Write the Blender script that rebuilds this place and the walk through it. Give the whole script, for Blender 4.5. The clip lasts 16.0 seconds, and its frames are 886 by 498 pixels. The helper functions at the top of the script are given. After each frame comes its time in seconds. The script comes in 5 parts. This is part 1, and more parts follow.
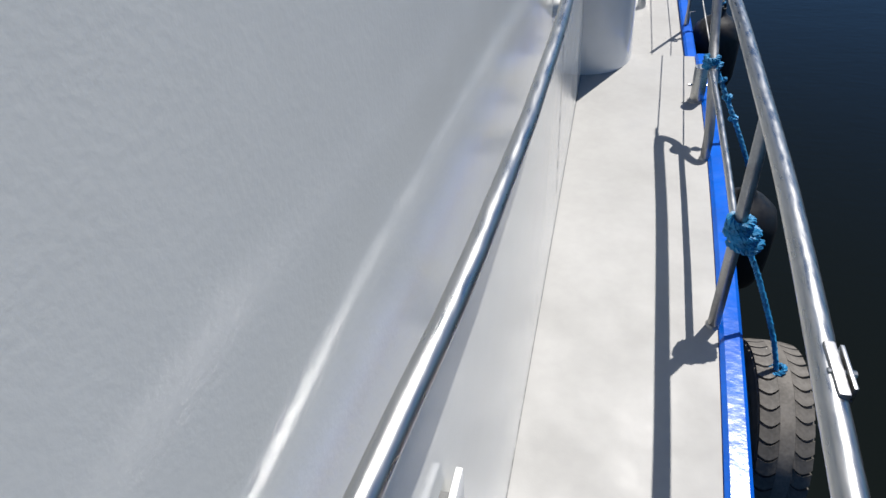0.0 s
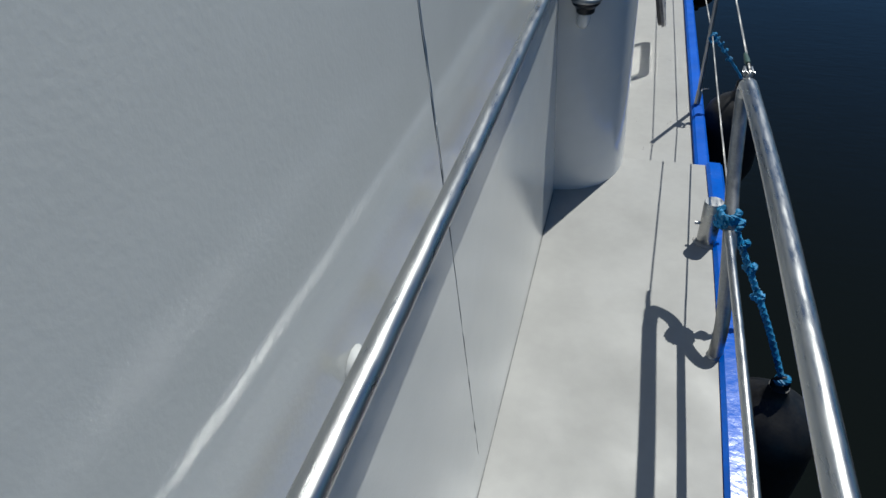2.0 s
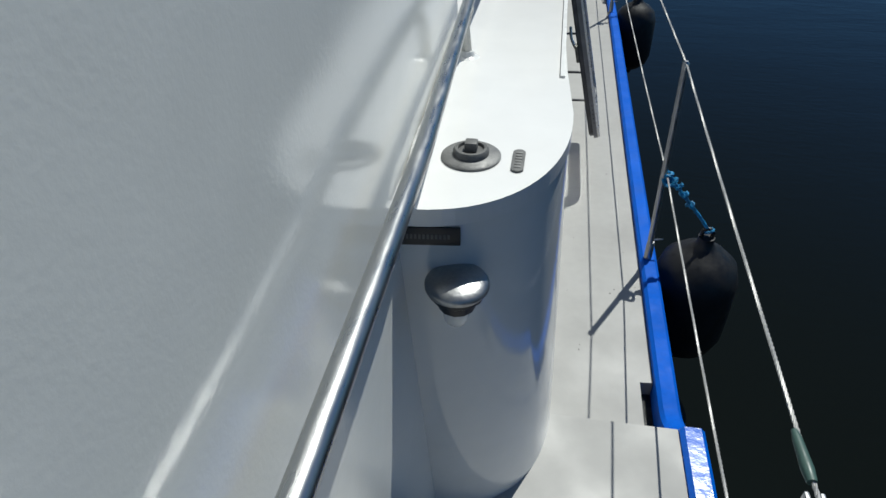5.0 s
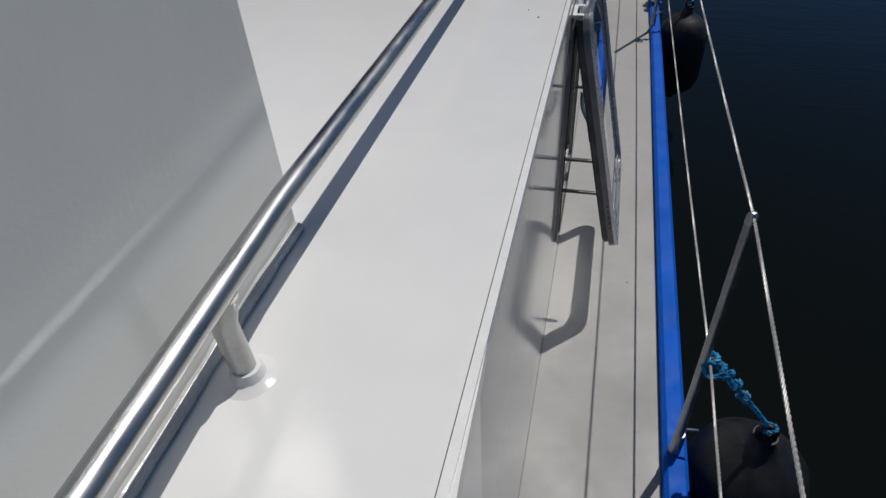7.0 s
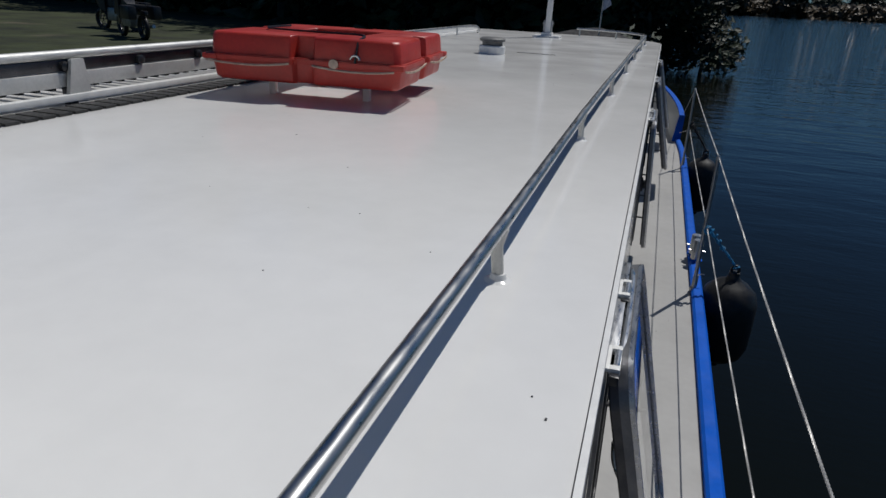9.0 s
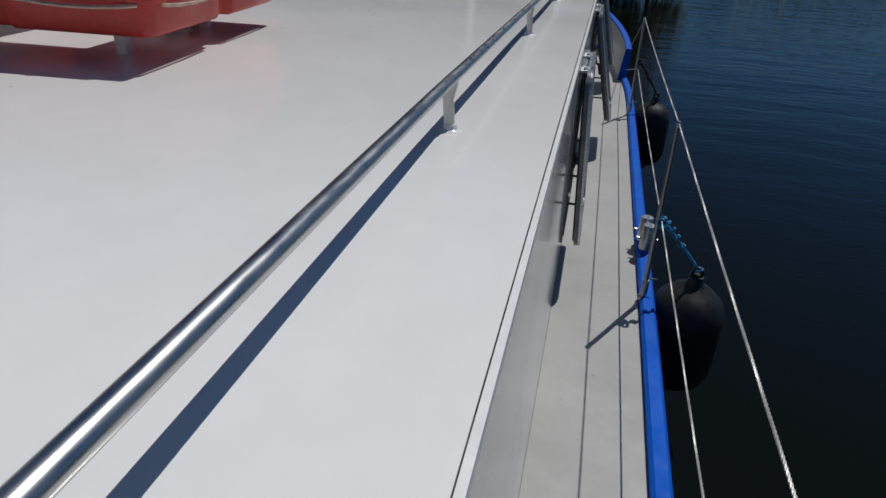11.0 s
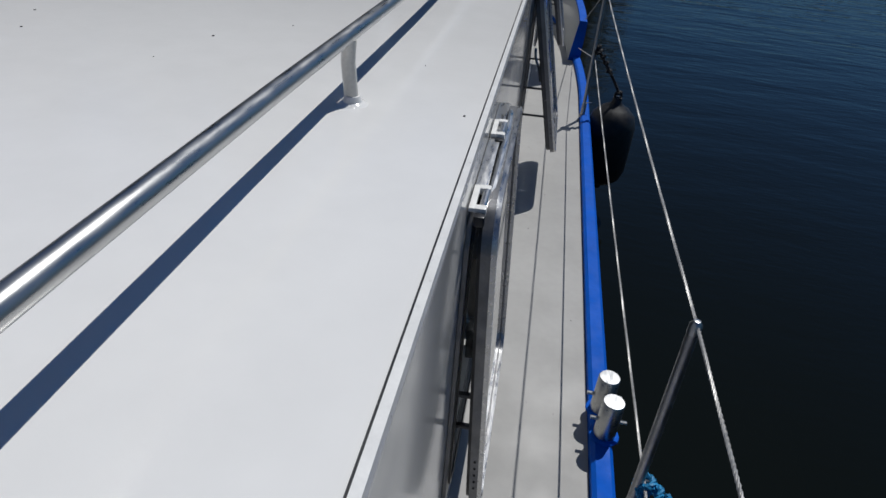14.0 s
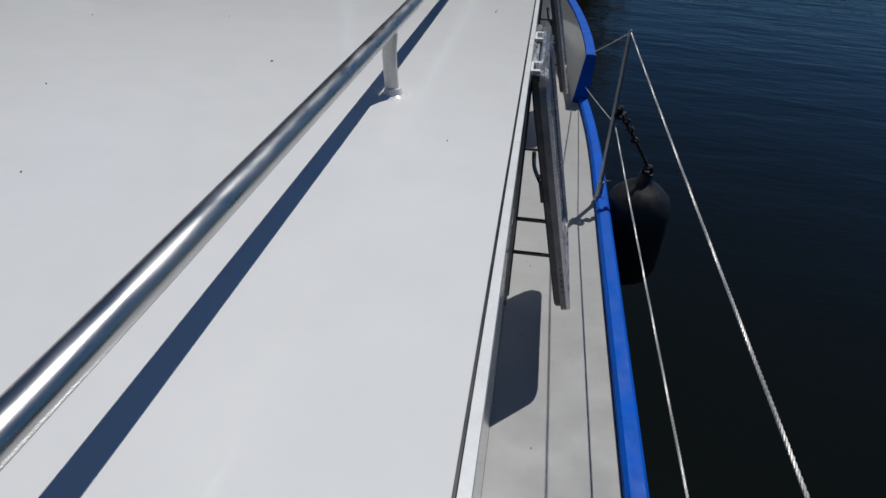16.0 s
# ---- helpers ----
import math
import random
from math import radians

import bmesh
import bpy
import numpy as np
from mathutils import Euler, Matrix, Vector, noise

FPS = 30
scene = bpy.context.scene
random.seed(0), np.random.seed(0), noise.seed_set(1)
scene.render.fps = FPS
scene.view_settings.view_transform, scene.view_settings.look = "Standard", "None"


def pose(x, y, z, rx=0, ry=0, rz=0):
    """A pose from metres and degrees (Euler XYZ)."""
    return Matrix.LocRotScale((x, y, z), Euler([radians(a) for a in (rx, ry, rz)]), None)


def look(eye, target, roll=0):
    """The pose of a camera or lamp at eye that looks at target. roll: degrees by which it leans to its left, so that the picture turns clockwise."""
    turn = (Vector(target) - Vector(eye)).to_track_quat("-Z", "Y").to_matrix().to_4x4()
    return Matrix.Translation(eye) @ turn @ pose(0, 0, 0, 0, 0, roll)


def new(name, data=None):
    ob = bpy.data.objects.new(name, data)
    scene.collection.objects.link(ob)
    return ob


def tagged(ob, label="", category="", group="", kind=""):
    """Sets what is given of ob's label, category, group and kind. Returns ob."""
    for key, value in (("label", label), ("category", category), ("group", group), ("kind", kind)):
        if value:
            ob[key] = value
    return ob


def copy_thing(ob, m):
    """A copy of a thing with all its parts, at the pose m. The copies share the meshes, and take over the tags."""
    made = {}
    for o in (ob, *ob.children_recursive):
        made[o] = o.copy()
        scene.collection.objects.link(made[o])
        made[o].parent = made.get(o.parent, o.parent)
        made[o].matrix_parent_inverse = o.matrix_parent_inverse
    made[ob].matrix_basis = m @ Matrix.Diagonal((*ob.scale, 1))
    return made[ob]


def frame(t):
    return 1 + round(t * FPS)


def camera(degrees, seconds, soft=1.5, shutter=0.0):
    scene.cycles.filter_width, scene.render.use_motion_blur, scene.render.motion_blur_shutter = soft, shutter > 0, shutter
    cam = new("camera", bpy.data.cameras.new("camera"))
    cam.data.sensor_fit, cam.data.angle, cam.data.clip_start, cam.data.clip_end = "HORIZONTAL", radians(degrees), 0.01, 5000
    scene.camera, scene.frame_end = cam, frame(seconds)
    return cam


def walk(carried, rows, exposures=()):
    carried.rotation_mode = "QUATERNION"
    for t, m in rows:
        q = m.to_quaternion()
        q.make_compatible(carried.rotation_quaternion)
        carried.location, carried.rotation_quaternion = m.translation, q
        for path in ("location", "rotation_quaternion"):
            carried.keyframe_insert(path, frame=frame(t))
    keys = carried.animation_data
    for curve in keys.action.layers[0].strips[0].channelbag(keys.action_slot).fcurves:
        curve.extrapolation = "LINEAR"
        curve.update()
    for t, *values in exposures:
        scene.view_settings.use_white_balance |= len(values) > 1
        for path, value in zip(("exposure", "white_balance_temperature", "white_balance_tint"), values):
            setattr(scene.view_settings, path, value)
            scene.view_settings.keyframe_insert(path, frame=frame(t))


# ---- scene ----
cam = camera(70.8, 16.0)
PATH = [
    (0, (-0.079, 1.211, 1.675), (-0.522, 2.708, 0.424), -4.3),
    (0.5, (-0.091, 1.528, 1.673), (-0.522, 2.973, 0.359), 0.3),
    (1, (-0.077, 1.817, 1.672), (-0.48, 3.311, 0.405), -1.6),
    (1.5, (-0.019, 2.155, 1.649), (-0.467, 3.65, 0.397), 0.2),
    (2, (0.0, 2.338, 1.653), (-0.473, 3.844, 0.426), -3.2),
    (2.5, (-0.042, 2.575, 1.648), (-0.474, 4.086, 0.411), -1.2),
    (3, (-0.066, 2.768, 1.657), (-0.407, 4.288, 0.403), 0.8),
    (3.5, (-0.024, 3.05, 1.65), (-0.422, 4.587, 0.434), -0.9),
    (4, (-0.002, 3.32, 1.67), (-0.387, 4.876, 0.474), -3.0),
    (4.5, (-0.044, 3.575, 1.642), (-0.311, 5.13, 0.413), 0.9),
    (5, (-0.026, 3.78, 1.655), (-0.31, 5.351, 0.449), -1.1),
    (5.2, (0.003, 3.913, 1.64), (-0.292, 5.504, 0.465), -0.2),
    (7.3, (0.084, 4.983, 1.63), (-0.304, 6.472, 0.354), -1.6),
    (7.5, (0.094, 5.092, 1.649), (-0.225, 6.605, 0.381), 0.8),
    (8, (0.121, 5.266, 1.676), (-0.298, 6.840, 0.514), -0.9),
    (8.5, (0.094, 5.416, 1.629), (-0.287, 7.114, 0.642), 2.1),
    (9, (0.011, 5.515, 1.662), (-0.546, 7.282, 0.909), 3.0),
    (9.5, (0.019, 5.669, 1.647), (-0.395, 7.453, 0.842), 2.5),
    (10, (0.03, 6.072, 1.597), (-0.458, 7.813, 0.742), 0.8),
    (10.2, (0.063, 6.237, 1.595), (-0.369, 7.977, 0.709), 1.7),
    (12.3, (0.039, 7.503, 1.516), (-0.308, 9.184, 0.488), 4.0),
    (12.5, (0.049, 7.655, 1.529), (-0.261, 9.309, 0.448), 3.3),
    (13, (0.057, 7.84, 1.51), (-0.216, 9.528, 0.474), 2.8),
    (13.5, (0.056, 8.234, 1.511), (-0.207, 9.885, 0.413), 4.5),
    (14, (0.078, 8.484, 1.538), (-0.119, 10.156, 0.458), 6.1),
    (14.5, (0.035, 8.837, 1.545), (-0.122, 10.563, 0.546), 8.4),
    (15, (0.025, 9.193, 1.542), (-0.227, 10.881, 0.499), 5.6),
    (15.5, (0.067, 9.552, 1.549), (-0.234, 11.253, 0.54), 1.9),
    (16, (0.008, 9.877, 1.53), (-0.187, 11.542, 0.438), 4.3),
]
EXPOSURES = [(0, 0.36, 6500, 10), (0.5, 0.19, 6450, 9), (1.5, -0.15, 6350, 6), (2.5, -0.24, 6300, 3), (4.0, -0.24, 6300, 2), (5.0, -0.15, 6350, 3), (7.3, -0.83, 6500, 10), (8.0, -0.77, 6500, 10),
             (9.5, -0.76, 6350, 9), (12.5, -0.66, 6350, 9), (14.3, -0.58, 6300, 9), (16.0, -0.66, 6300, 9)]
walk(cam, [(t, look(e, a, r)) for t, e, a, r in PATH], EXPOSURES)

# ---- light ----
SUN_WAY = Vector((0.25, 0.52, 1.0)).normalized()
world = bpy.data.worlds.new("sky")
scene.world = world
world.use_nodes = True
wn = world.node_tree
sky = wn.nodes.new("ShaderNodeTexSky")
sky.sky_type = "NISHITA"
sky.sun_disc = False
sky.sun_elevation = math.asin(SUN_WAY.z)
sky.sun_rotation = math.atan2(SUN_WAY.x, SUN_WAY.y)
sky.altitude = 200
sky.air_density, sky.dust_density, sky.ozone_density = 1.0, 0.8, 8.0
wn.nodes["Background"].inputs["Strength"].default_value = 0.052
deep = wn.nodes.new("ShaderNodeMix")
deep.data_type, deep.blend_type = "RGBA", "MULTIPLY"
deep.inputs["Factor"].default_value = 1.0
deep.inputs["B"].default_value = (0.50, 0.82, 1.06, 1)
wn.links.new(sky.outputs[0], deep.inputs["A"])
wn.links.new(deep.outputs["Result"], wn.nodes["Background"].inputs["Color"])
sun_data = bpy.data.lights.new("sun", "SUN")
sun_data.energy, sun_data.angle, sun_data.color = 4.8, radians(0.5), (1.0, 0.965, 0.92)
sun = new("sun", sun_data)
sun.matrix_world = look((20, 50, 95), (0, 0, 0))
sun.rotation_euler = SUN_WAY.to_track_quat("Z", "Y").to_euler()


# ---- materials ----
def material(name, colour, rough=0.5, metal=0.0, vary=0.06, scale=3.0, bump=0.0, bump_scale=60.0,
             coat=0.0, second=None, amount=0.5, spot_scale=8.0, sharp=0.1, stretch=None, wave=0.0, wave_scale=1.5, piece=0.0):
    """A painted, metal or stone surface: base colour with broad and fine variation, worn patches of a second colour, and relief."""
    m = bpy.data.materials.new(name)
    m.use_nodes = True
    nt = m.node_tree
    nodes, links = nt.nodes, nt.links
    b = nodes["Principled BSDF"]
    b.inputs["Metallic"].default_value = metal
    b.inputs["Coat Weight"].default_value = coat
    b.inputs["Coat Roughness"].default_value = 0.06
    place = nodes.new("ShaderNodeTexCoord").outputs["Object"]
    if stretch:
        mapping = nodes.new("ShaderNodeMapping")
        mapping.inputs["Scale"].default_value = stretch
        links.new(place, mapping.inputs["Vector"])
        place = mapping.outputs[0]

    def cloud(size, detail=4.0):
        n = nodes.new("ShaderNodeTexNoise")
        n.inputs["Scale"].default_value, n.inputs["Detail"].default_value = size, detail
        links.new(place, n.inputs["Vector"])
        return n.outputs["Fac"]

    def ramp(fac, lo, hi, a, c):
        r = nodes.new("ShaderNodeMapRange")
        r.inputs["From Min"].default_value, r.inputs["From Max"].default_value = lo, hi
        r.inputs["To Min"].default_value, r.inputs["To Max"].default_value = a, c
        links.new(fac, r.inputs["Value"])
        return r.outputs[0]

    def mix(fac, a, c, kind="MIX"):
        x = nodes.new("ShaderNodeMix")
        x.data_type, x.blend_type = "RGBA", kind
        for socket, value in ((x.inputs["Factor"], fac), (x.inputs["A"], a), (x.inputs["B"], c)):
            if hasattr(value, "links"):
                links.new(value, socket)
            else:
                socket.default_value = value
        return x.outputs["Result"]

    dark = tuple(c * (1 - 2.2 * vary) for c in colour) + (1,)
    light = tuple(min(1, c * (1 + vary)) for c in colour) + (1,)
    col = mix(ramp(cloud(scale), 0.3, 0.7, 0, 1), dark, light)
    fine = ramp(cloud(scale * 14, 6), 0.3, 0.7, 1 - vary, 1 + vary * 0.6)
    col = mix(1.0, col, fine, "MULTIPLY")
    rough_out = ramp(cloud(scale * 2.3), 0.3, 0.7, max(0.02, rough * 0.75), min(1, rough * 1.3))
    if second:
        spots = ramp(cloud(spot_scale, 8), 1 - amount, 1 - amount + sharp, 0, 1)
        col = mix(spots, col, tuple(second) + (1,))
    if piece:
        info = nodes.new("ShaderNodeObjectInfo")
        col = mix(1.0, col, ramp(info.outputs["Random"], 0, 1, 1 - piece, 1 + piece), "MULTIPLY")
    links.new(col, b.inputs["Base Color"])
    links.new(rough_out, b.inputs["Roughness"])
    normal = None
    if bump:
        bp = nodes.new("ShaderNodeBump")
        bp.inputs["Strength"].default_value, bp.inputs["Distance"].default_value = bump, 0.004
        links.new(cloud(bump_scale, 5), bp.inputs["Height"])
        normal = bp.outputs[0]
    if wave:
        bw = nodes.new("ShaderNodeBump")
        bw.inputs["Strength"].default_value, bw.inputs["Distance"].default_value = wave, 0.05
        links.new(cloud(wave_scale, 1), bw.inputs["Height"])
        if normal:
            links.new(normal, bw.inputs["Normal"])
        normal = bw.outputs[0]
    if normal:
        links.new(normal, b.inputs["Normal"])
    return m


def glass(name, tint, rough=0.0):
    m = bpy.data.materials.new(name)
    m.use_nodes = True
    b = m.node_tree.nodes["Principled BSDF"]
    b.inputs["Base Color"].default_value = tuple(tint) + (1,)
    b.inputs["Transmission Weight"].default_value = 1.0
    b.inputs["Roughness"].default_value = rough
    b.inputs["IOR"].default_value = 1.45
    return m


WHITE = material("white_topside_paint", (0.77, 0.775, 0.755), 0.09, vary=0.02, scale=1.2, wave=0.03, wave_scale=1.3,
                 bump=0.012, bump_scale=70, second=(0.66, 0.65, 0.61), amount=0.30, spot_scale=2.0, sharp=0.5)
# wheelhouse white with some of the side wall's shade mixed into the colour
HOUSE = material("shade_toned_house_paint", (0.70, 0.71, 0.685), 0.095, vary=0.02, scale=1.2, wave=0.03, wave_scale=1.3,
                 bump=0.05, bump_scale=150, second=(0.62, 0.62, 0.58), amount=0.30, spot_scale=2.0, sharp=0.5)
# WHITE darkened for the cabin side: its weaker light is put into the colour
SIDE = material("shade_toned_side_paint", (0.54, 0.54, 0.53), 0.09, vary=0.02, scale=1.2, wave=0.03, wave_scale=1.3,
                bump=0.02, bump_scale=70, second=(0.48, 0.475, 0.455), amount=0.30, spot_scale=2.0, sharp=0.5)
ROOF = material("white_roof_paint", (0.78, 0.775, 0.755), 0.16, vary=0.025, scale=0.9, wave=0.03, wave_scale=0.9,
                bump=0.03, bump_scale=70, second=(0.68, 0.66, 0.62), amount=0.27, spot_scale=3.0, sharp=0.4)
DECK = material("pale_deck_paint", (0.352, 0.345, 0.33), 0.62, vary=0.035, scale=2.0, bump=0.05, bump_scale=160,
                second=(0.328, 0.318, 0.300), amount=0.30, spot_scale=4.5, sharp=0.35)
BLUE = material("blue_enamel_paint", (0.001, 0.095, 0.52), 0.62, vary=0.07, scale=5, bump=0.05, bump_scale=26,
                second=(0.005, 0.07, 0.38), amount=0.28, spot_scale=18, sharp=0.12)
BLUE_LUMPY = material("lumpy_blue_gloss_paint", (0.001, 0.10, 0.54), 0.22, vary=0.08, scale=5, bump=0.30, bump_scale=38,
                      second=(0.01, 0.07, 0.36), amount=0.30, spot_scale=18, sharp=0.12)
BLUE.node_tree.nodes["Principled BSDF"].inputs["Specular IOR Level"].default_value = 0.15
HULL = material("dark_hull_paint", (0.012, 0.03, 0.09), 0.3, vary=0.15, scale=3, second=(0.03, 0.03, 0.03), amount=0.4, spot_scale=4)
STEEL = material("brushed_stainless_steel", (0.50, 0.50, 0.49), 0.31, 1.0, vary=0.03, scale=7, bump=0.02, bump_scale=180, stretch=(6, 1, 6))
STEEL_WORN = material("weathered_galvanised_steel", (0.42, 0.42, 0.42), 0.42, 1.0, vary=0.12, scale=12, bump=0.12, bump_scale=120,
                      second=(0.22, 0.19, 0.16), amount=0.36, spot_scale=16, sharp=0.15)
POST = material("whitewashed_steel_post", (0.62, 0.61, 0.57), 0.35, 0.25, vary=0.08, scale=14, bump=0.1, bump_scale=120,
                second=(0.33, 0.29, 0.22), amount=0.33, spot_scale=22, sharp=0.1)
ALU = material("window_aluminium", (0.66, 0.66, 0.66), 0.3, 1.0, vary=0.06, scale=10, bump=0.05, bump_scale=150, stretch=(5, 1, 5))
ALU_MID = material("dull_grey_aluminium", (0.24, 0.24, 0.245), 0.40, 0.8, vary=0.1, scale=14, bump=0.05, bump_scale=120)
ALU_DARK = material("anodised_dark_aluminium", (0.10, 0.10, 0.105), 0.36, 0.9, vary=0.1, scale=14, bump=0.05, bump_scale=120)
RUBBER = material("black_rubber", (0.008, 0.008, 0.009), 0.5, vary=0.2, scale=9, bump=0.12, bump_scale=60,
                  second=(0.016, 0.016, 0.016), amount=0.30, spot_scale=10)
TYRE = material("dusty_tyre_rubber", (0.17, 0.155, 0.135), 0.8, vary=0.2, scale=8, bump=0.2, bump_scale=60,
                second=(0.05, 0.05, 0.048), amount=0.40, spot_scale=9)
BLACK = material("black_plastic", (0.018, 0.018, 0.02), 0.35, vary=0.1, scale=12)
PLASTIC = material("white_hinge_plastic", (0.78, 0.78, 0.76), 0.35, vary=0.04, scale=20)
ROPE = material("blue_polypropylene_rope", (0.010, 0.23, 0.48), 0.6, vary=0.22, scale=30, bump=0.3, bump_scale=200)
ROPE_PALE = material("bleached_grab_rope", (0.55, 0.42, 0.33), 0.8, vary=0.15, scale=30, bump=0.3, bump_scale=200)
WIRE = material("stainless_wire_rope", (0.5, 0.49, 0.47), 0.5, 0.5, vary=0.1, scale=60)
RED = material("red_moulded_plastic", (0.46, 0.036, 0.024), 0.42, vary=0.10, scale=4, bump=0.1, bump_scale=90,
               second=(0.52, 0.09, 0.06), amount=0.34, spot_scale=6, sharp=0.3)
BRONZE = material("weathered_bronze_fitting", (0.20, 0.20, 0.195), 0.5, 0.25, vary=0.15, scale=30, bump=0.2, bump_scale=150)
GREY_PLASTIC = material("grey_worn_plastic", (0.14, 0.14, 0.135), 0.5, vary=0.15, scale=25, bump=0.1, bump_scale=120)
CAULK = material("grey_white_sealant", (0.60, 0.60, 0.58), 0.3, vary=0.1, scale=30, bump=0.5, bump_scale=45)
MESH = material("dark_mesh_and_shadow", (0.05, 0.05, 0.05), 0.6, 0.3, vary=0.2, scale=30)
GREEN_SLEEVE = material("dark_green_sleeve", (0.05, 0.10, 0.085), 0.5, vary=0.1, scale=30)
PALE_ALU = material("dull_pale_aluminium", (0.62, 0.62, 0.60), 0.5, 0.55, vary=0.06, scale=6, bump=0.05, bump_scale=90)
ORANGE = material("faded_orange_strip", (0.45, 0.17, 0.08), 0.6, vary=0.15, scale=15)
YELLOW = material("yellow_tag_plastic", (0.55, 0.36, 0.06), 0.5, vary=0.12, scale=20)
CANVAS = material("black_canvas", (0.012, 0.012, 0.014), 0.9, vary=0.2, scale=6, bump=0.2, bump_scale=50)
INTERIOR = material("cabin_lining", (0.42, 0.37, 0.30), 0.6, vary=0.08, scale=3)
BARK = material("tree_bark", (0.10, 0.08, 0.06), 0.9, vary=0.3, scale=6, bump=0.4, bump_scale=20)
LEAF = material("tree_foliage", (0.03, 0.055, 0.018), 0.6, vary=0.4, scale=0.7, piece=0.2)
LEAF_WARM = material("turning_foliage", (0.11, 0.075, 0.03), 0.6, vary=0.4, scale=0.5, piece=0.2)
# green darkened to carry the trees' shade; the second colour is bare earth
GRASS = material("tree_shaded_grass", (0.035, 0.045, 0.014), 0.85, vary=0.3, scale=0.8, bump=0.5, bump_scale=8,
                 second=(0.16, 0.13, 0.09), amount=0.36, spot_scale=0.35, sharp=0.15)
GLASS_CLEAR = glass("clear_window_glass", (0.95, 0.97, 0.97))
GLASS_SMOKED = glass("smoked_window_glass", (0.45, 0.47, 0.5))


def water_material():
    m = bpy.data.materials.new("river_water")
    m.use_nodes = True
    nodes, links = m.node_tree.nodes, m.node_tree.links
    b = nodes["Principled BSDF"]
    b.inputs["Base Color"].default_value = (0.0040, 0.0048, 0.0028, 1)
    b.inputs["Roughness"].default_value = 0.015
    b.inputs["IOR"].default_value = 1.235
    place = nodes.new("ShaderNodeTexCoord").outputs["Object"]
    mapping = nodes.new("ShaderNodeMapping")
    mapping.inputs["Scale"].default_value = (0.55, 1.6, 1.0)
    mapping.inputs["Rotation"].default_value = (0, 0, radians(-12))
    links.new(place, mapping.inputs["Vector"])
    # sheltered and calm beside the boat, wind ripples out on the river
    away = nodes.new("ShaderNodeVectorMath")
    away.operation = "DISTANCE"
    away.inputs[1].default_value = (-1.5, 4.0, -0.7)
    links.new(place, away.inputs[0])
    lee = nodes.new("ShaderNodeMapRange")
    lee.inputs["From Min"].default_value, lee.inputs["From Max"].default_value = 7.0, 30.0
    lee.inputs["To Min"].default_value, lee.inputs["To Max"].default_value = 0.03, 0.46
    links.new(away.outputs["Value"], lee.inputs["Value"])
    last = None
    for size, strength, dist in ((0.9, 1.0, 0.17), (4.0, 0.8, 0.05), (14.0, 0.3, 0.008)):
        n = nodes.new("ShaderNodeTexNoise")
        n.inputs["Scale"].default_value, n.inputs["Detail"].default_value = size, 3
        links.new(mapping.outputs[0], n.inputs["Vector"])
        power = nodes.new("ShaderNodeMath")
        power.operation = "MULTIPLY"
        power.inputs[1].default_value = strength
        if size > 10:
            power.inputs[0].default_value = 0.8
        else:
            links.new(lee.outputs[0], power.inputs[0])
        bp = nodes.new("ShaderNodeBump")
        bp.inputs["Distance"].default_value = dist
        links.new(power.outputs[0], bp.inputs["Strength"])
        links.new(n.outputs["Fac"], bp.inputs["Height"])
        if last:
            links.new(last, bp.inputs["Normal"])
        last = bp.outputs[0]
    links.new(last, b.inputs["Normal"])
    return m


WATER = water_material()


# ---- mesh tools ----
def mesh_of(name, bm, mat, smooth=True, angle=40):
    bmesh.ops.recalc_face_normals(bm, faces=bm.faces)
    me = bpy.data.meshes.new(name)
    if smooth:
        for f in bm.faces:
            f.smooth = True
        for e in bm.edges:
            if len(e.link_faces) == 2 and e.calc_face_angle(0) > radians(angle):
                e.smooth = False
    bm.to_mesh(me)
    bm.free()
    me.materials.append(mat)
    return me


def part(name, bm, mat, parent=None, label="", smooth=True):
    """Links bm as one mesh object, under a thing or part if given."""
    ob = new(name, mesh_of(name, bm, mat, smooth))
    if parent:
        ob.parent = parent
    return tagged(ob, label) if label else ob


def empty(name, place, label, category, group=""):
    ob = new(name)
    ob.empty_display_size = 0.05
    ob.location = place
    return tagged(ob, label, category, group)


def setting(name, bm, mat, label, category, smooth=True):
    return tagged(part(name, bm, mat, None, "", smooth), label, category, "", "structure")


def box(bm, lo, hi, bevel=0.0, m=None):
    lo, hi = Vector(lo), Vector(hi)
    r = bmesh.ops.create_cube(bm, size=1, matrix=Matrix.Translation((lo + hi) / 2) @ Matrix.Diagonal((*(hi - lo), 1)))
    vs = r["verts"]
    if bevel:
        es = list({e for v in vs for e in v.link_edges})
        out = bmesh.ops.bevel(bm, geom=es, offset=bevel, segments=2, profile=0.6, affect="EDGES")
        vs = list({v for f in out["faces"] for v in f.verts} | {v for v in vs if v.is_valid})
    if m:
        bmesh.ops.transform(bm, matrix=m, verts=vs)
    return bm


def loft(bm, rings, close=True, caps=True):
    rows = [[bm.verts.new(p) for p in ring] for ring in rings]
    n = len(rows[0])
    for a, b in zip(rows, rows[1:]):
        for i in range(n if close else n - 1):
            j = (i + 1) % n
            bm.faces.new((a[i], a[j], b[j], b[i]))
    if caps and close:
        bm.faces.new(rows[0][::-1])
        bm.faces.new(rows[-1])
    return bm


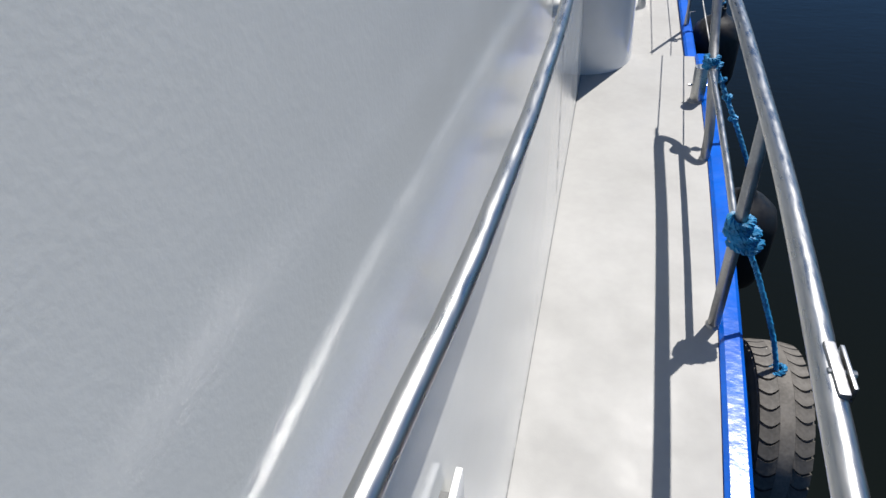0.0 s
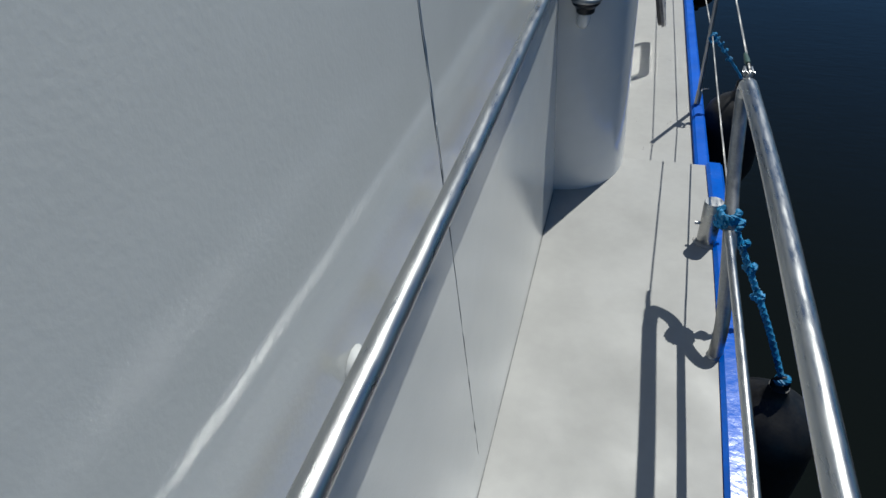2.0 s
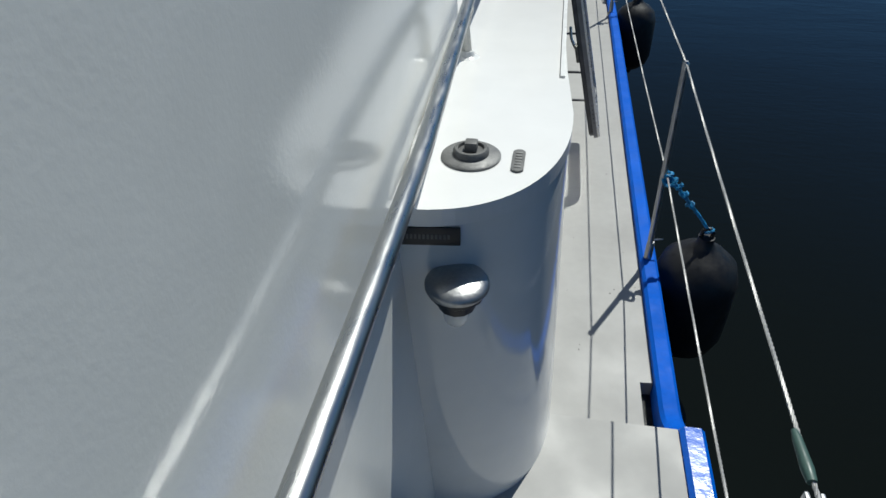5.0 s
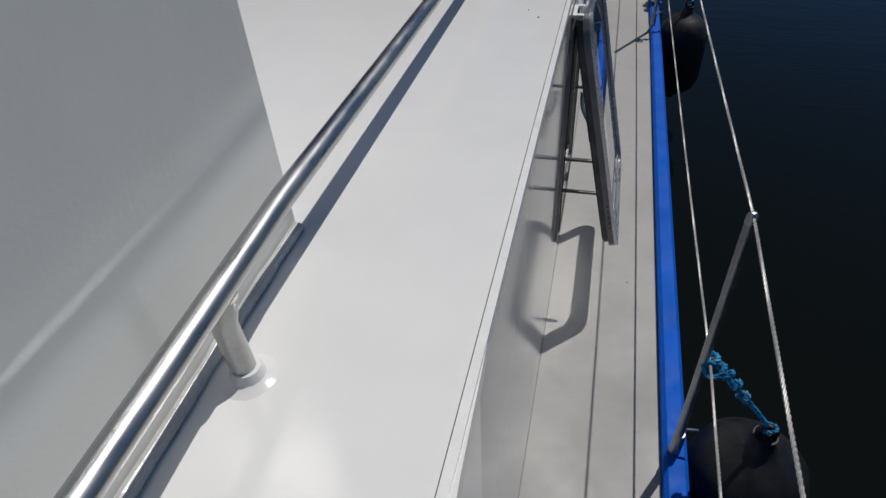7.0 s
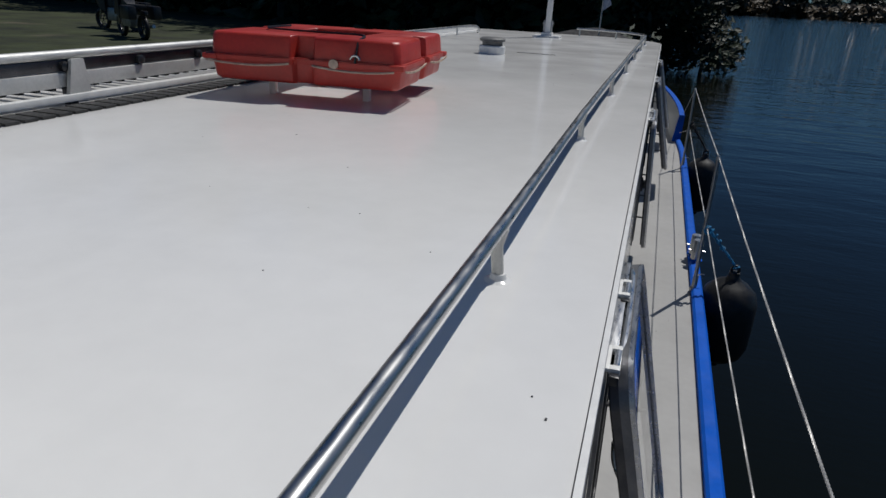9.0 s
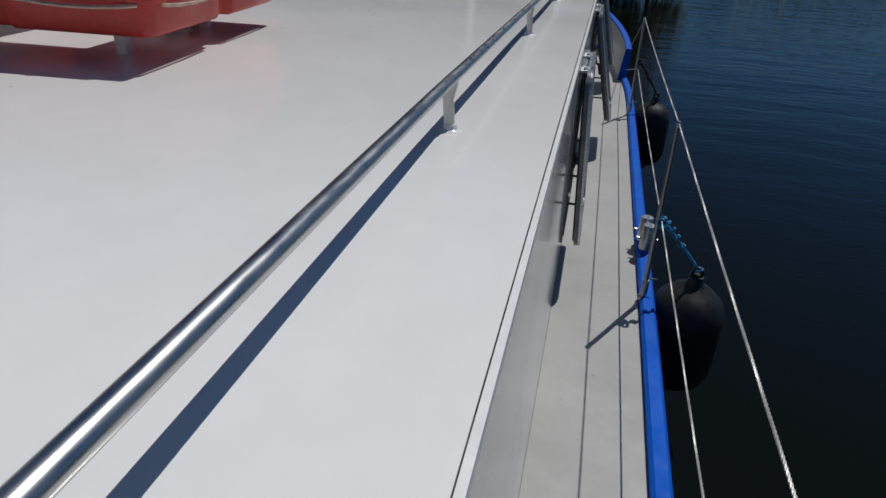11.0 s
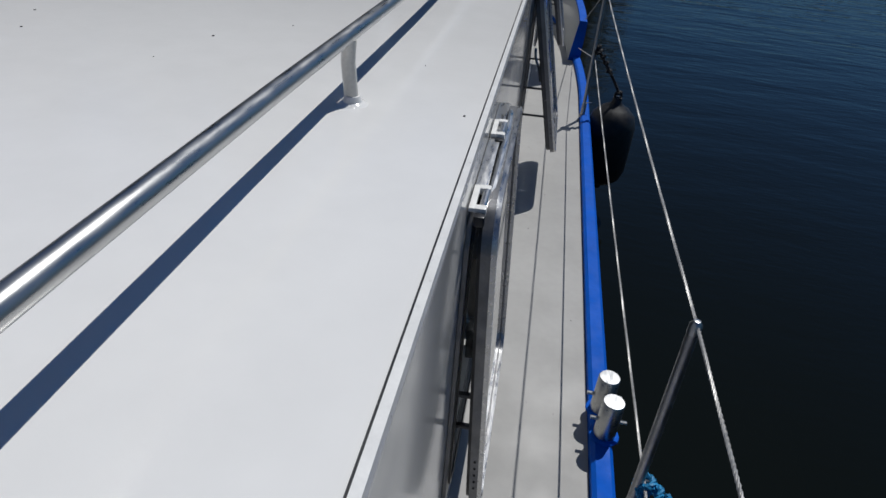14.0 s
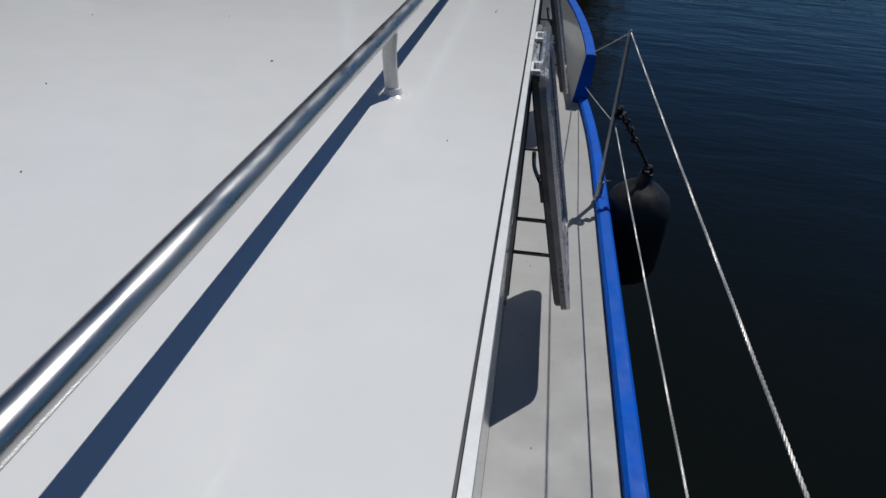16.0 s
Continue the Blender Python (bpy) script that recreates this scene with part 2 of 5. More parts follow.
def tube(bm, pts, r, n=12, caps=True):
    pts = [Vector(p) for p in pts]
    radii = r if isinstance(r, (list, tuple)) else [r] * len(pts)
    up, rings = None, []
    for i, p in enumerate(pts):
        d = (pts[min(i + 1, len(pts) - 1)] - pts[max(i - 1, 0)]).normalized()
        if up is None:
            up = d.orthogonal().normalized()
        up = (up - d * up.dot(d)).normalized()
        side = d.cross(up)
        rings.append([p + (up * math.cos(2 * math.pi * k / n) + side * math.sin(2 * math.pi * k / n)) * radii[i] for k in range(n)])
    return loft(bm, rings, True, caps)


def lathe(bm, profile, n=24, m=None):
    """Turns (radius, height) pairs round z."""
    rings = [[Vector((max(r, 1e-4) * math.cos(2 * math.pi * k / n), max(r, 1e-4) * math.sin(2 * math.pi * k / n), z)) for k in range(n)] for r, z in profile]
    if m:
        rings = [[m @ p for p in ring] for ring in rings]
    return loft(bm, rings)


def smooth_path(pts, steps=6):
    pts = [Vector(p) for p in pts]
    out = []
    for i in range(len(pts) - 1):
        p0, p1, p2, p3 = pts[max(i - 1, 0)], pts[i], pts[i + 1], pts[min(i + 2, len(pts) - 1)]
        for s in range(steps):
            t = s / steps
            out.append(0.5 * ((2 * p1) + (p2 - p0) * t + (2 * p0 - 5 * p1 + 4 * p2 - p3) * t * t + (3 * p1 - p0 - 3 * p2 + p3) * t ** 3))
    return out + [pts[-1]]


def prism(bm, outline, z0, z1):
    return loft(bm, [[Vector((x, y, z0)) for x, y in outline], [Vector((x, y, z1)) for x, y in outline]])


def strands(bm, pts, r, lay=0.045, count=3, n=5, step=0.008):
    """A laid rope or wire: strands wound round a path."""
    pts = [Vector(p) for p in pts]
    lengths = [0.0]
    for a, b in zip(pts, pts[1:]):
        lengths.append(lengths[-1] + (b - a).length)
    total = lengths[-1]
    k = max(2, int(total / step))
    fine = []
    j = 0
    for i in range(k + 1):
        s = total * i / k
        while j < len(pts) - 2 and lengths[j + 1] < s:
            j += 1
        f = (s - lengths[j]) / max(1e-6, lengths[j + 1] - lengths[j])
        fine.append((pts[j].lerp(pts[j + 1], f), (pts[j + 1] - pts[j]).normalized(), s))
    for c in range(count):
        line, up = [], None
        for p, d, s in fine:
            if up is None:
                up = d.orthogonal().normalized()
            up = (up - d * up.dot(d)).normalized()
            a = 2 * math.pi * (s / lay + c / count)
            line.append(p + (up * math.cos(a) + d.cross(up) * math.sin(a)) * r * 0.52)
        tube(bm, line, r * 0.56, n)
    return bm


# ---- plan of the boat ----
ROOF_Z, AFT_Z, STEP_Y = 1.15, 0.20, 4.95
HOUSE_END = 5.40
BOAT_LEFT, BOW_Y = -3.2, 17.2


HOUSE_LINE = ((1.0, 1.4, 1.9, 2.5, 3.2, 4.1, 4.5, 4.8, 5.4), (-0.252, -0.248, -0.224, -0.206, -0.205, -0.213, -0.234, -0.247, -0.268))


def house_x(z, y=0.0):
    """Wheelhouse side: near upright at the foot, drawn in towards its front at roof height."""
    top = sum(float(np.interp(y + k * 0.07, *HOUSE_LINE)) for k in range(-3, 4)) / 7
    f = min(1.0, max(0.0, (z - AFT_Z) / 0.92))
    return -0.206 + (top + 0.206) * f - 0.045 * max(0.0, z - 1.12)


def cabin_x(z):
    return 0.038 - 0.036 * z / 1.12


def edge_x(y):
    """Inner side of the blue rubbing rail."""
    x = 0.418 + 0.020 * min(1.0, max(0.0, (y - 5) / 4))
    if y < 5:
        x -= 0.0125 * (5 - y) ** 2
    if y > 13.2:
        x -= 0.035 * (y - 13.2) ** 2
    return x


# decks
def deck_sheet(y0, y1, inner, z, outer_gap):
    bm = bmesh.new()
    ys = np.linspace(y0, y1, 40)
    top_in = [Vector((inner, y, z)) for y in ys]
    top_out = [Vector((edge_x(y) - outer_gap, y, z)) for y in ys]
    rings = []
    for a, b in zip(top_in, top_out):
        rings.append([a, b, b - Vector((0, 0, 0.09)), a - Vector((0, 0, 0.09))])
    return loft(bm, rings)


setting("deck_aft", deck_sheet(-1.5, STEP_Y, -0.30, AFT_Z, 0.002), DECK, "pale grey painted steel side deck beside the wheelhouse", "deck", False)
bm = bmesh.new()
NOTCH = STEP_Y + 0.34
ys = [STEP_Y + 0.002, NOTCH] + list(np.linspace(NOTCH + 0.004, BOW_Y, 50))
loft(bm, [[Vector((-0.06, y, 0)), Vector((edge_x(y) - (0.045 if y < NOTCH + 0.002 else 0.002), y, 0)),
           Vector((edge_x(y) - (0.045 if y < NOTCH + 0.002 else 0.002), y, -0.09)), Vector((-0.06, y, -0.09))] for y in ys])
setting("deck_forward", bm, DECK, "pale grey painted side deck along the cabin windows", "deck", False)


# blue rubbing rail and hull
def rail_profile(y, z, w=0.068, h=0.11):
    x = edge_x(y)
    b = 0.012
    return [Vector(p) for p in ((x, y, z - 0.02), (x, y, z + 0.018 - b), (x + b, y, z + 0.018), (x + w - b, y, z + 0.018), (x + w, y, z + 0.018 - b),
                                (x + w, y, z - h + b), (x + w - b, y, z - h), (x, y, z - h))]


bm = loft(bmesh.new(), [rail_profile(y, AFT_Z) for y in np.linspace(-1.5, STEP_Y - 0.001, 50)])
setting("rubbing_rail_aft", bm, BLUE_LUMPY, "glossy scuffed blue steel rubbing rail at the deck edge", "rubbing rail")
bm = loft(bmesh.new(), [rail_profile(y, 0.02 + 0.16 * max(0, 1 - (y - STEP_Y) / 0.22) ** 2) for y in list(np.linspace(STEP_Y, STEP_Y + 0.24, 10)) + list(np.linspace(STEP_Y + 0.3, BOW_Y, 70))])
setting("rubbing_rail_forward", bm, BLUE, "glossy blue steel rubbing rail along the deck edge", "rubbing rail")
bm = bmesh.new()
loft(bm, [[Vector((edge_x(y) + 0.03, y, -0.06)), Vector((edge_x(y) + 0.0, y, -1.1)), Vector((edge_x(y) - 0.06, y, -1.1)), Vector((edge_x(y) - 0.03, y, -0.06))]
          for y in np.linspace(-1.5, BOW_Y, 60)])
setting("hull_side", bm, HULL, "dark painted steel hull side above the water", "hull")

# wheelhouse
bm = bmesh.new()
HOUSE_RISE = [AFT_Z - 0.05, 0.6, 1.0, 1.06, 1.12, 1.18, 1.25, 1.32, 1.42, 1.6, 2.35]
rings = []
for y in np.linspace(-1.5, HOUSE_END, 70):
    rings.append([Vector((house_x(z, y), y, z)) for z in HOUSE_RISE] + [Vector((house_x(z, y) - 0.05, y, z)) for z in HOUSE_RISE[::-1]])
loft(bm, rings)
setting("wheelhouse_wall", bm, HOUSE, "glossy white steel wheelhouse side wall, colour toned down for shade, with one plate seam", "wall")
bm = bmesh.new()
loft(bm, [[Vector((house_x(z, HOUSE_END) - 0.051, HOUSE_END - 0.06, z)), Vector((house_x(z, HOUSE_END) - 0.051, HOUSE_END, z)), Vector((BOAT_LEFT + 0.2, HOUSE_END, z)), Vector((BOAT_LEFT + 0.2, HOUSE_END - 0.06, z))]
          for z in (1.155, 2.35)])
setting("wheelhouse_front", bm, WHITE, "glossy white steel front wall of the wheelhouse", "wall", False)
bm = bmesh.new()
box(bm, (BOAT_LEFT + 0.2, -1.5, 2.353), (-0.33, HOUSE_END + 0.05, 2.41))
setting("wheelhouse_roof", bm, WHITE, "white wheelhouse roof", "roof", False)


# uneven weld bead and the hairline crack beside it
bm = bmesh.new()
rise = np.linspace(0.36, 1.9, 150)
upper_rise = [z for z in rise if z > 1.16]


def seam_y(z):
    return 3.030 - (0.10 if z > 1.12 else 0.2) * (z - 1.12)


tube(bm, [(house_x(z, seam_y(z)) - 0.0022, seam_y(z) + 0.006 + 0.0022 * noise.noise((z * 26, 1, 0)), z) for z in upper_rise],
     [(0.0034 + 0.0016 * noise.noise((z * 34, 5, 0))) * min(1.0, 0.4 + (z - 1.16) * 6) for z in upper_rise], 10)
setting("wall_weld_bead", bm, HOUSE, "rough painted weld bead on the wheelhouse plate seam", "trim")
bm = bmesh.new()
tube(bm, [(house_x(z, seam_y(z)) + 0.0002, seam_y(z) + 0.0014 * noise.noise((z * 40, 8, 0)), z) for z in rise],
     [max(0.0001, 0.0004 + 0.0011 * noise.noise((z * 21, 9, 0))) for z in rise], 6)
setting("wall_crack", bm, GREY_PLASTIC, "dark hairline crack along the wheelhouse weld", "trim")
bm = bmesh.new()
box(bm, (house_x(AFT_Z) - 0.001, -1.5, AFT_Z - 0.01), (house_x(AFT_Z) + 0.0022, 4.59, AFT_Z + 0.0012))
setting("wall_foot_joint", bm, GREY_PLASTIC, "thin dark joint line at the wheelhouse wall foot", "trim", False)
bm = bmesh.new()
loft(bm, [[Vector((cabin_x(0) - 0.001, y, -0.005)), Vector((cabin_x(0) + 0.0016, y, -0.005)), Vector((cabin_x(0) + 0.0016, y, 0.0011)), Vector((cabin_x(0) - 0.001, y, 0.0011))] for y in (5.26, 15.8)])
setting("cabin_foot_joint", bm, GREY_PLASTIC, "thin grey joint line at the cabin wall foot", "trim", False)

# cabin trunk: rounded aft corner, side wall with window openings, roof
def corner(z, grow=0.0, n=22):
    """Plan of the rounded aft corner at height z, from the wheelhouse wall to the side."""
    xs, pts = cabin_x(z) + 0.022 + 0.014 * max(0, 1 - z) + grow, []
    x0, y0 = -0.232, 4.625 - 0.095 * (z - 0.2) / 0.95 - grow
    a, b = xs - x0, 0.36 + grow
    for i in range(n + 1):
        t = i / n * math.pi / 2
        pts.append((x0 + a * math.sin(t) ** 0.85, y0 + b * (1 - math.cos(t) ** 0.85)))
    return [(-0.30, y0 - 0.006)] + pts + [(cabin_x(z) + grow, 5.25)]


bm = bmesh.new()
zs = (-0.02, 0.12, 0.35, 0.7, 1.0, 1.119)
outer = [[Vector((x, y, z)) for x, y in corner(z)] for z in zs]
inner = [[Vector((x, y, z)) for x, y in corner(z, -0.03)] for z in zs]
rows = [[bm.verts.new(p) for p in o + i[::-1]] for o, i in zip(outer, inner)]
n = len(rows[0])
for a, b in zip(rows, rows[1:]):
    for i in range(n):
        j = (i + 1) % n
        bm.faces.new((a[i], a[j], b[j], b[i]))
setting("cabin_corner", bm, WHITE, "white rounded aft corner of the cabin trunk", "wall")

WINDOWS = ((6.55, 0.63, 11.8, GLASS_CLEAR), (9.39, 0.63, 2.8, GLASS_SMOKED), (11.52, 0.63, 12.0, GLASS_SMOKED), (13.71, 0.63, 13.2, GLASS_SMOKED))
WIN_TOP, WIN_LOW = 1.03, 0.25


def wall_block(bm, y0, y1, z0, z1, t=0.045):
    loft(bm, [[Vector((cabin_x(z), y0, z)), Vector((cabin_x(z), y1, z)), Vector((cabin_x(z) - t, y1, z)), Vector((cabin_x(z) - t, y0, z))] for z in (z0, z1)])


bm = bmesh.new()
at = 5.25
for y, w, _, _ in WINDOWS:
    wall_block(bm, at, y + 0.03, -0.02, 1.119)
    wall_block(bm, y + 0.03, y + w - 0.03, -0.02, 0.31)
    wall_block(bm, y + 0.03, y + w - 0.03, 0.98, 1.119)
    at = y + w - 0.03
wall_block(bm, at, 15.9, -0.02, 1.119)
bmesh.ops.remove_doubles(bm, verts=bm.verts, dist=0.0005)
setting("cabin_wall_side", bm, SIDE, "glossy cabin side wall, its white toned down for shade, with open windows", "wall")
bm = bmesh.new()
box(bm, (BOAT_LEFT, 5.3, -0.6), (BOAT_LEFT + 0.05, 15.9, 1.119))
setting("cabin_wall_far", bm, WHITE, "white cabin side wall on the bank side", "wall", False)
bm = bmesh.new()
box(bm, (BOAT_LEFT + 0.05, 15.85, -0.6), (-0.03, 15.9, 1.119))
setting("cabin_wall_bow", bm, WHITE, "white cabin front wall towards the bow", "wall", False)
bm = bmesh.new()
box(bm, (BOAT_LEFT + 0.05, 5.2, -0.65), (-0.05, 15.85, -0.6))
setting("cabin_floor", bm, INTERIOR, "dim cabin floor seen through the open windows", "floor", False)
bm = bmesh.new()
box(bm, (BOAT_LEFT + 0.05, 5.1, -0.6), (-0.05, 5.15, 1.1))
setting("cabin_wall_aft", bm, INTERIOR, "dim panelled wall inside the cabin", "wall", False)

# roof sheet
aft_edge = corner(1.15, 0.004)
bow_curve = [(0.008 + -0.9 * (1 - math.cos(t)) , 15.6 + 1.2 * math.sin(t)) for t in np.linspace(0, math.pi / 2, 10)]
outline = [(BOAT_LEFT, HOUSE_END + 0.002), (house_x(1.15, HOUSE_END) - 0.004, HOUSE_END + 0.002)] + [(house_x(1.15, y) - 0.004, y) for y in (5.1, 4.8, 4.66, aft_edge[0][1])] + [p for p in aft_edge if p[0] > -0.237][:-1] + [(0.014, 5.1), (0.008, 5.3)] + bow_curve + [(BOAT_LEFT, 16.8)]
bm = bmesh.new()
prism(bm, outline, 1.1195, ROOF_Z)
setting("cabin_roof", bm, ROOF, "glossy white painted cabin roof with small specks", "roof", False)
bm = bmesh.new()
loft(bm, [[Vector((x, y, z)) for x, z in ((-0.001, ROOF_Z + 0.0005), (-0.001, ROOF_Z + 0.005), (0.009, ROOF_Z + 0.005), (0.0100, ROOF_Z - 0.010), (0.0085, ROOF_Z - 0.010), (0.0085, ROOF_Z + 0.0005))] for y in (5.06, 15.6)])
setting("roof_edge_trim", bm, PLASTIC, "narrow pale trim strip along the cabin roof edge", "trim", False)
bm = bmesh.new()
loft(bm, [[Vector((-0.0016 - w, y, ROOF_Z - 0.002)), Vector((-0.0014, y, ROOF_Z - 0.002)), Vector((-0.0014, y, ROOF_Z + 0.0012)), Vector((-0.0016 - w, y, ROOF_Z + 0.0012))]
          for y, w in ((5.06, 0.0008), (6.5, 0.0011), (8.2, 0.0026), (15.6, 0.0034))])
setting("roof_edge_seal", bm, BLACK, "thin black sealing line beside the roof trim", "trim", False)
bm = bmesh.new()
pts = [(house_x(ROOF_Z, y) + 0.008 + 0.003 * noise.noise((y * 9, 0, 0)), y, ROOF_Z + 0.004) for y in np.linspace(4.548, HOUSE_END - 0.01, 60)]
tube(bm, pts, [(0.008 + 0.003 * noise.noise((p[1] * 23, 3, 0))) * min(1.0, 0.2 + (p[1] - 4.548) / 0.12) for p in pts], 8)
setting("wall_foot_sealant", bm, CAULK, "uneven bead of sealant at the wheelhouse wall foot", "trim")

# water and far surroundings
bm = bmesh.new()
box(bm, (-1500, -1500, -1.5), (1500, 1500, -0.72))
setting("water", bm, WATER, "dark rippled river water beside the moored boat", "water", False)


# ---- handrail along wheelhouse and roof ----
def rail_x(y):
    return float(np.interp(y, (0.5, 1.42, 1.65, 2.0, 2.35, 3.3, 4.0, 4.5, 5.3, 6.6, 8.0, 9.2, 10.2, 12, 15), (-0.232, -0.215, -0.192, -0.175, -0.167, -0.168, -0.171, -0.180, -0.218, -0.219, -0.234, -0.237, -0.232, -0.234, -0.222)))


RAIL_Z = 1.264
handrail = empty("handrail", (0, 0, 0), "long stainless steel handrail on short posts along the cabin roof", "handrail")
bm = bmesh.new()
tube(bm, [(rail_x(y) , y, RAIL_Z) for y in np.linspace(-0.6, 15.3, 160)], 0.0130, 16)
part("rail_tube", bm, STEEL, handrail)
for y in (5.16, 6.612, 8.057, 9.497, 10.925, 12.35, 13.78, 15.2):
    bm = bmesh.new()
    x = rail_x(y)
    px = x + (0.009 if y > 9 else 0.001)
    tube(bm, [(px, y, ROOF_Z - 0.01), (px - 0.004, y, ROOF_Z + 0.03), (px - 0.008, y, ROOF_Z + 0.070), (x + 0.002, y, RAIL_Z - 0.005)], [0.0124, 0.0124, 0.0124, 0.0128], 14)
    post = part("rail_post", bm, POST, handrail, "whitewashed stained steel post")
    bm = bmesh.new()
    lathe(bm, [(0.0, 0.0), (0.026, 0.0), (0.021, 0.0018), (0.0160, 0.005), (0.0130, 0.015), (0.0, 0.015)], 16, Matrix.Translation((px, y, ROOF_Z)) @ Matrix.Diagonal((1.1, 1.15, 1, 1)))
    foot = part("weld_foot", bm, ROOF, post)
for y in (0.40, 2.690, 3.850):
    z = 1.205
    bm = bmesh.new()
    xw = house_x(z, y)
    tube(bm, smooth_path([(xw + 0.001, y + 0.01, z - 0.012), (xw + 0.022, y + 0.004, z - 0.004), (rail_x(y) - 0.010, y, z + 0.02), (rail_x(y), y, RAIL_Z - 0.010)], 4), 0.0085, 10)
    bracket = part("wall_bracket", bm, POST, handrail, "chipped white painted bracket on the wall")
    bm = bmesh.new()
    lathe(bm, [(0, 0), (0.024, 0), (0.020, 0.003), (0.015, 0.010), (0.012, 0.017), (0, 0.018)], 14, Matrix.Translation((xw, y + 0.01, z - 0.012)) @ Matrix.Rotation(radians(90), 4, "Y") @ Matrix.Diagonal((1.2, 1, 1, 1)))
    part("wall_plate", bm, WHITE, bracket)

# ---- guard rail over the aft deck ----
def guard_x(y):
    return float(np.interp(y, (0.5, 1.82, 2.46, 3.0, 3.67, 4.25), (0.20, 0.298, 0.336, 0.352, 0.366, 0.366)))


guard = empty("guard_rail", (0.36, 3.8, AFT_Z), "scuffed stainless tube guard rail at the deck edge", "guard rail")
shift = Vector((-0.36, -3.8, -AFT_Z))


def gpart(name, pts, r, mat, n=14, label="", parent=None):
    bm = bmesh.new()
    tube(bm, [Vector(p) + shift for p in pts], r, n)
    return part(name, bm, mat, parent or guard, label)


top_rail = gpart("top_rail", smooth_path([(guard_x(y), y, 0.877) for y in (-0.5, 0.5, 1.3, 1.82, 2.46, 3.0, 3.67, 4.16)] + [(0.366, 4.225, 0.874), (0.366, 4.262, 0.858), (0.367, 4.272, 0.828)], 8), 0.0225, STEEL, 16)
gpart("end_post", smooth_path([(0.3665, 4.274, 0.845), (0.367, 4.270, 0.81), (0.374, 4.13, 0.62), (0.380, 3.93, 0.46), (0.386, 3.81, 0.32), (0.388, 3.79, 0.197)], 6), 0.0205, STEEL_WORN)
gpart("post", smooth_path([(0.349, 2.86, 0.868), (0.347, 2.84, 0.78), (0.342, 2.78, 0.45), (0.340, 2.748, 0.197)], 6), 0.019, STEEL_WORN)
gpart("post", smooth_path([(0.275, 1.52, 0.868), (0.27, 1.50, 0.78), (0.262, 1.42, 0.45), (0.258, 1.38, 0.197)], 6), 0.019, STEEL_WORN)
gpart("mid_rail", [(0.372, 4.02, 0.52), (0.366, 3.6, 0.52), (0.357, 3.2, 0.52), (0.344, 2.80, 0.52)], 0.012, STEEL, 12)
for y in (3.79, 2.748):
    bm = bmesh.new()
    lathe(bm, [(0, 0), (0.025, 0), (0.024, 0.003), (0.0195, 0.007), (0, 0.007)], 18, Matrix.Translation(Vector((0.388 if y > 3 else 0.340, y, AFT_Z)) + shift))
    part("post_foot", bm, STEEL_WORN, guard)
clamp = new("rail_clamp")
clamp.parent = guard
bm = bmesh.new()
cx = guard_x(1.95) + 0.006
box(bm, (cx - 0.008, 1.90, 0.872), (cx + 0.010, 2.01, 0.906), 0.004, Matrix.Translation(shift))
part("clamp_body", bm, STEEL_WORN, clamp)
bm = bmesh.new()
box(bm, (cx + 0.013, 1.91, 0.868), (cx + 0.020, 2.00, 0.910), 0.003, Matrix.Translation(shift))
part("clamp_plate", bm, STEEL, clamp)
bm = bmesh.new()
tube(bm, [Vector((cx - 0.012, 1.95, 0.898)) + shift, Vector((cx + 0.028, 1.95, 0.898)) + shift], 0.006, 8)
part("clamp_bolt", bm, STEEL, clamp)
bm = bmesh.new()
tube(bm, [Vector((0.366, 4.268 + 0.016 * math.sin(a), 0.884 + 0.018 * math.cos(a))) + shift for a in np.linspace(0, 2 * math.pi, 14)], 0.0045, 8)
part("wire_eye", bm, STEEL, guard)
for side in (-1, 1):
    bm = bmesh.new()
    box(bm, (0.366 + side * 0.010 - 0.003, 4.270, 0.884), (0.366 + side * 0.010 + 0.003, 4.312, 0.902), 0.002, Matrix.Translation(shift))
    part("shackle_cheek", bm, STEEL, guard)
bm = bmesh.new()
tube(bm, [Vector((0.350, 4.280, 0.893)) + shift, Vector((0.384, 4.280, 0.893)) + shift], 0.0045, 8)
part("shackle_pin", bm, STEEL_WORN, guard)

# ---- stanchions and lifelines ----
STANCHIONS = (5.955, 9.415, 12.86)
stanchion = empty("stanchion", (0.452, STANCHIONS[0], 0.03), "thin stainless steel lifeline stanchion at the deck edge", "stanchion", "lifeline stanchions")
bm = bmesh.new()
tube(bm, [(0, 0, 0.0), (-0.006, 0, 0.20), (-0.020, 0.0, 0.82)], [0.012, 0.0115, 0.011], 12)
part("pole", bm, STEEL_WORN, stanchion)
bm = bmesh.new()
lathe(bm, [(0, -0.012), (0.026, -0.012), (0.025, 0.0), (0.0165, 0.008), (0.016, 0.085), (0.013, 0.09), (0, 0.09)], 16)
part("socket", bm, STEEL_WORN, stanchion)
bm = bmesh.new()
lathe(bm, [(0, 0), (0.012, 0.0), (0.012, 0.02), (0.006, 0.028), (0, 0.029)], 12, Matrix.Translation((-0.020, 0, 0.82)))
part("top_cap", bm, STEEL, stanchion)
bm = bmesh.new()
tube(bm, [(-0.003, -0.012, 0.40), (0.016, -0.004, 0.402), (0.018, 0.008, 0.402), (-0.003, 0.012, 0.40)], 0.0035, 6)
part("wire_eye", bm, STEEL, stanchion)
bm = bmesh.new()
tube(bm, [(0.004, 0.02, 0.085), (0.05, 0.022, 0.09)], 0.004, 6)
part("lashing_pin", bm, STEEL, stanchion)
for y in STANCHIONS[1:]:
    copy_thing(stanchion, Matrix.Translation((0.452, y, 0.03)))


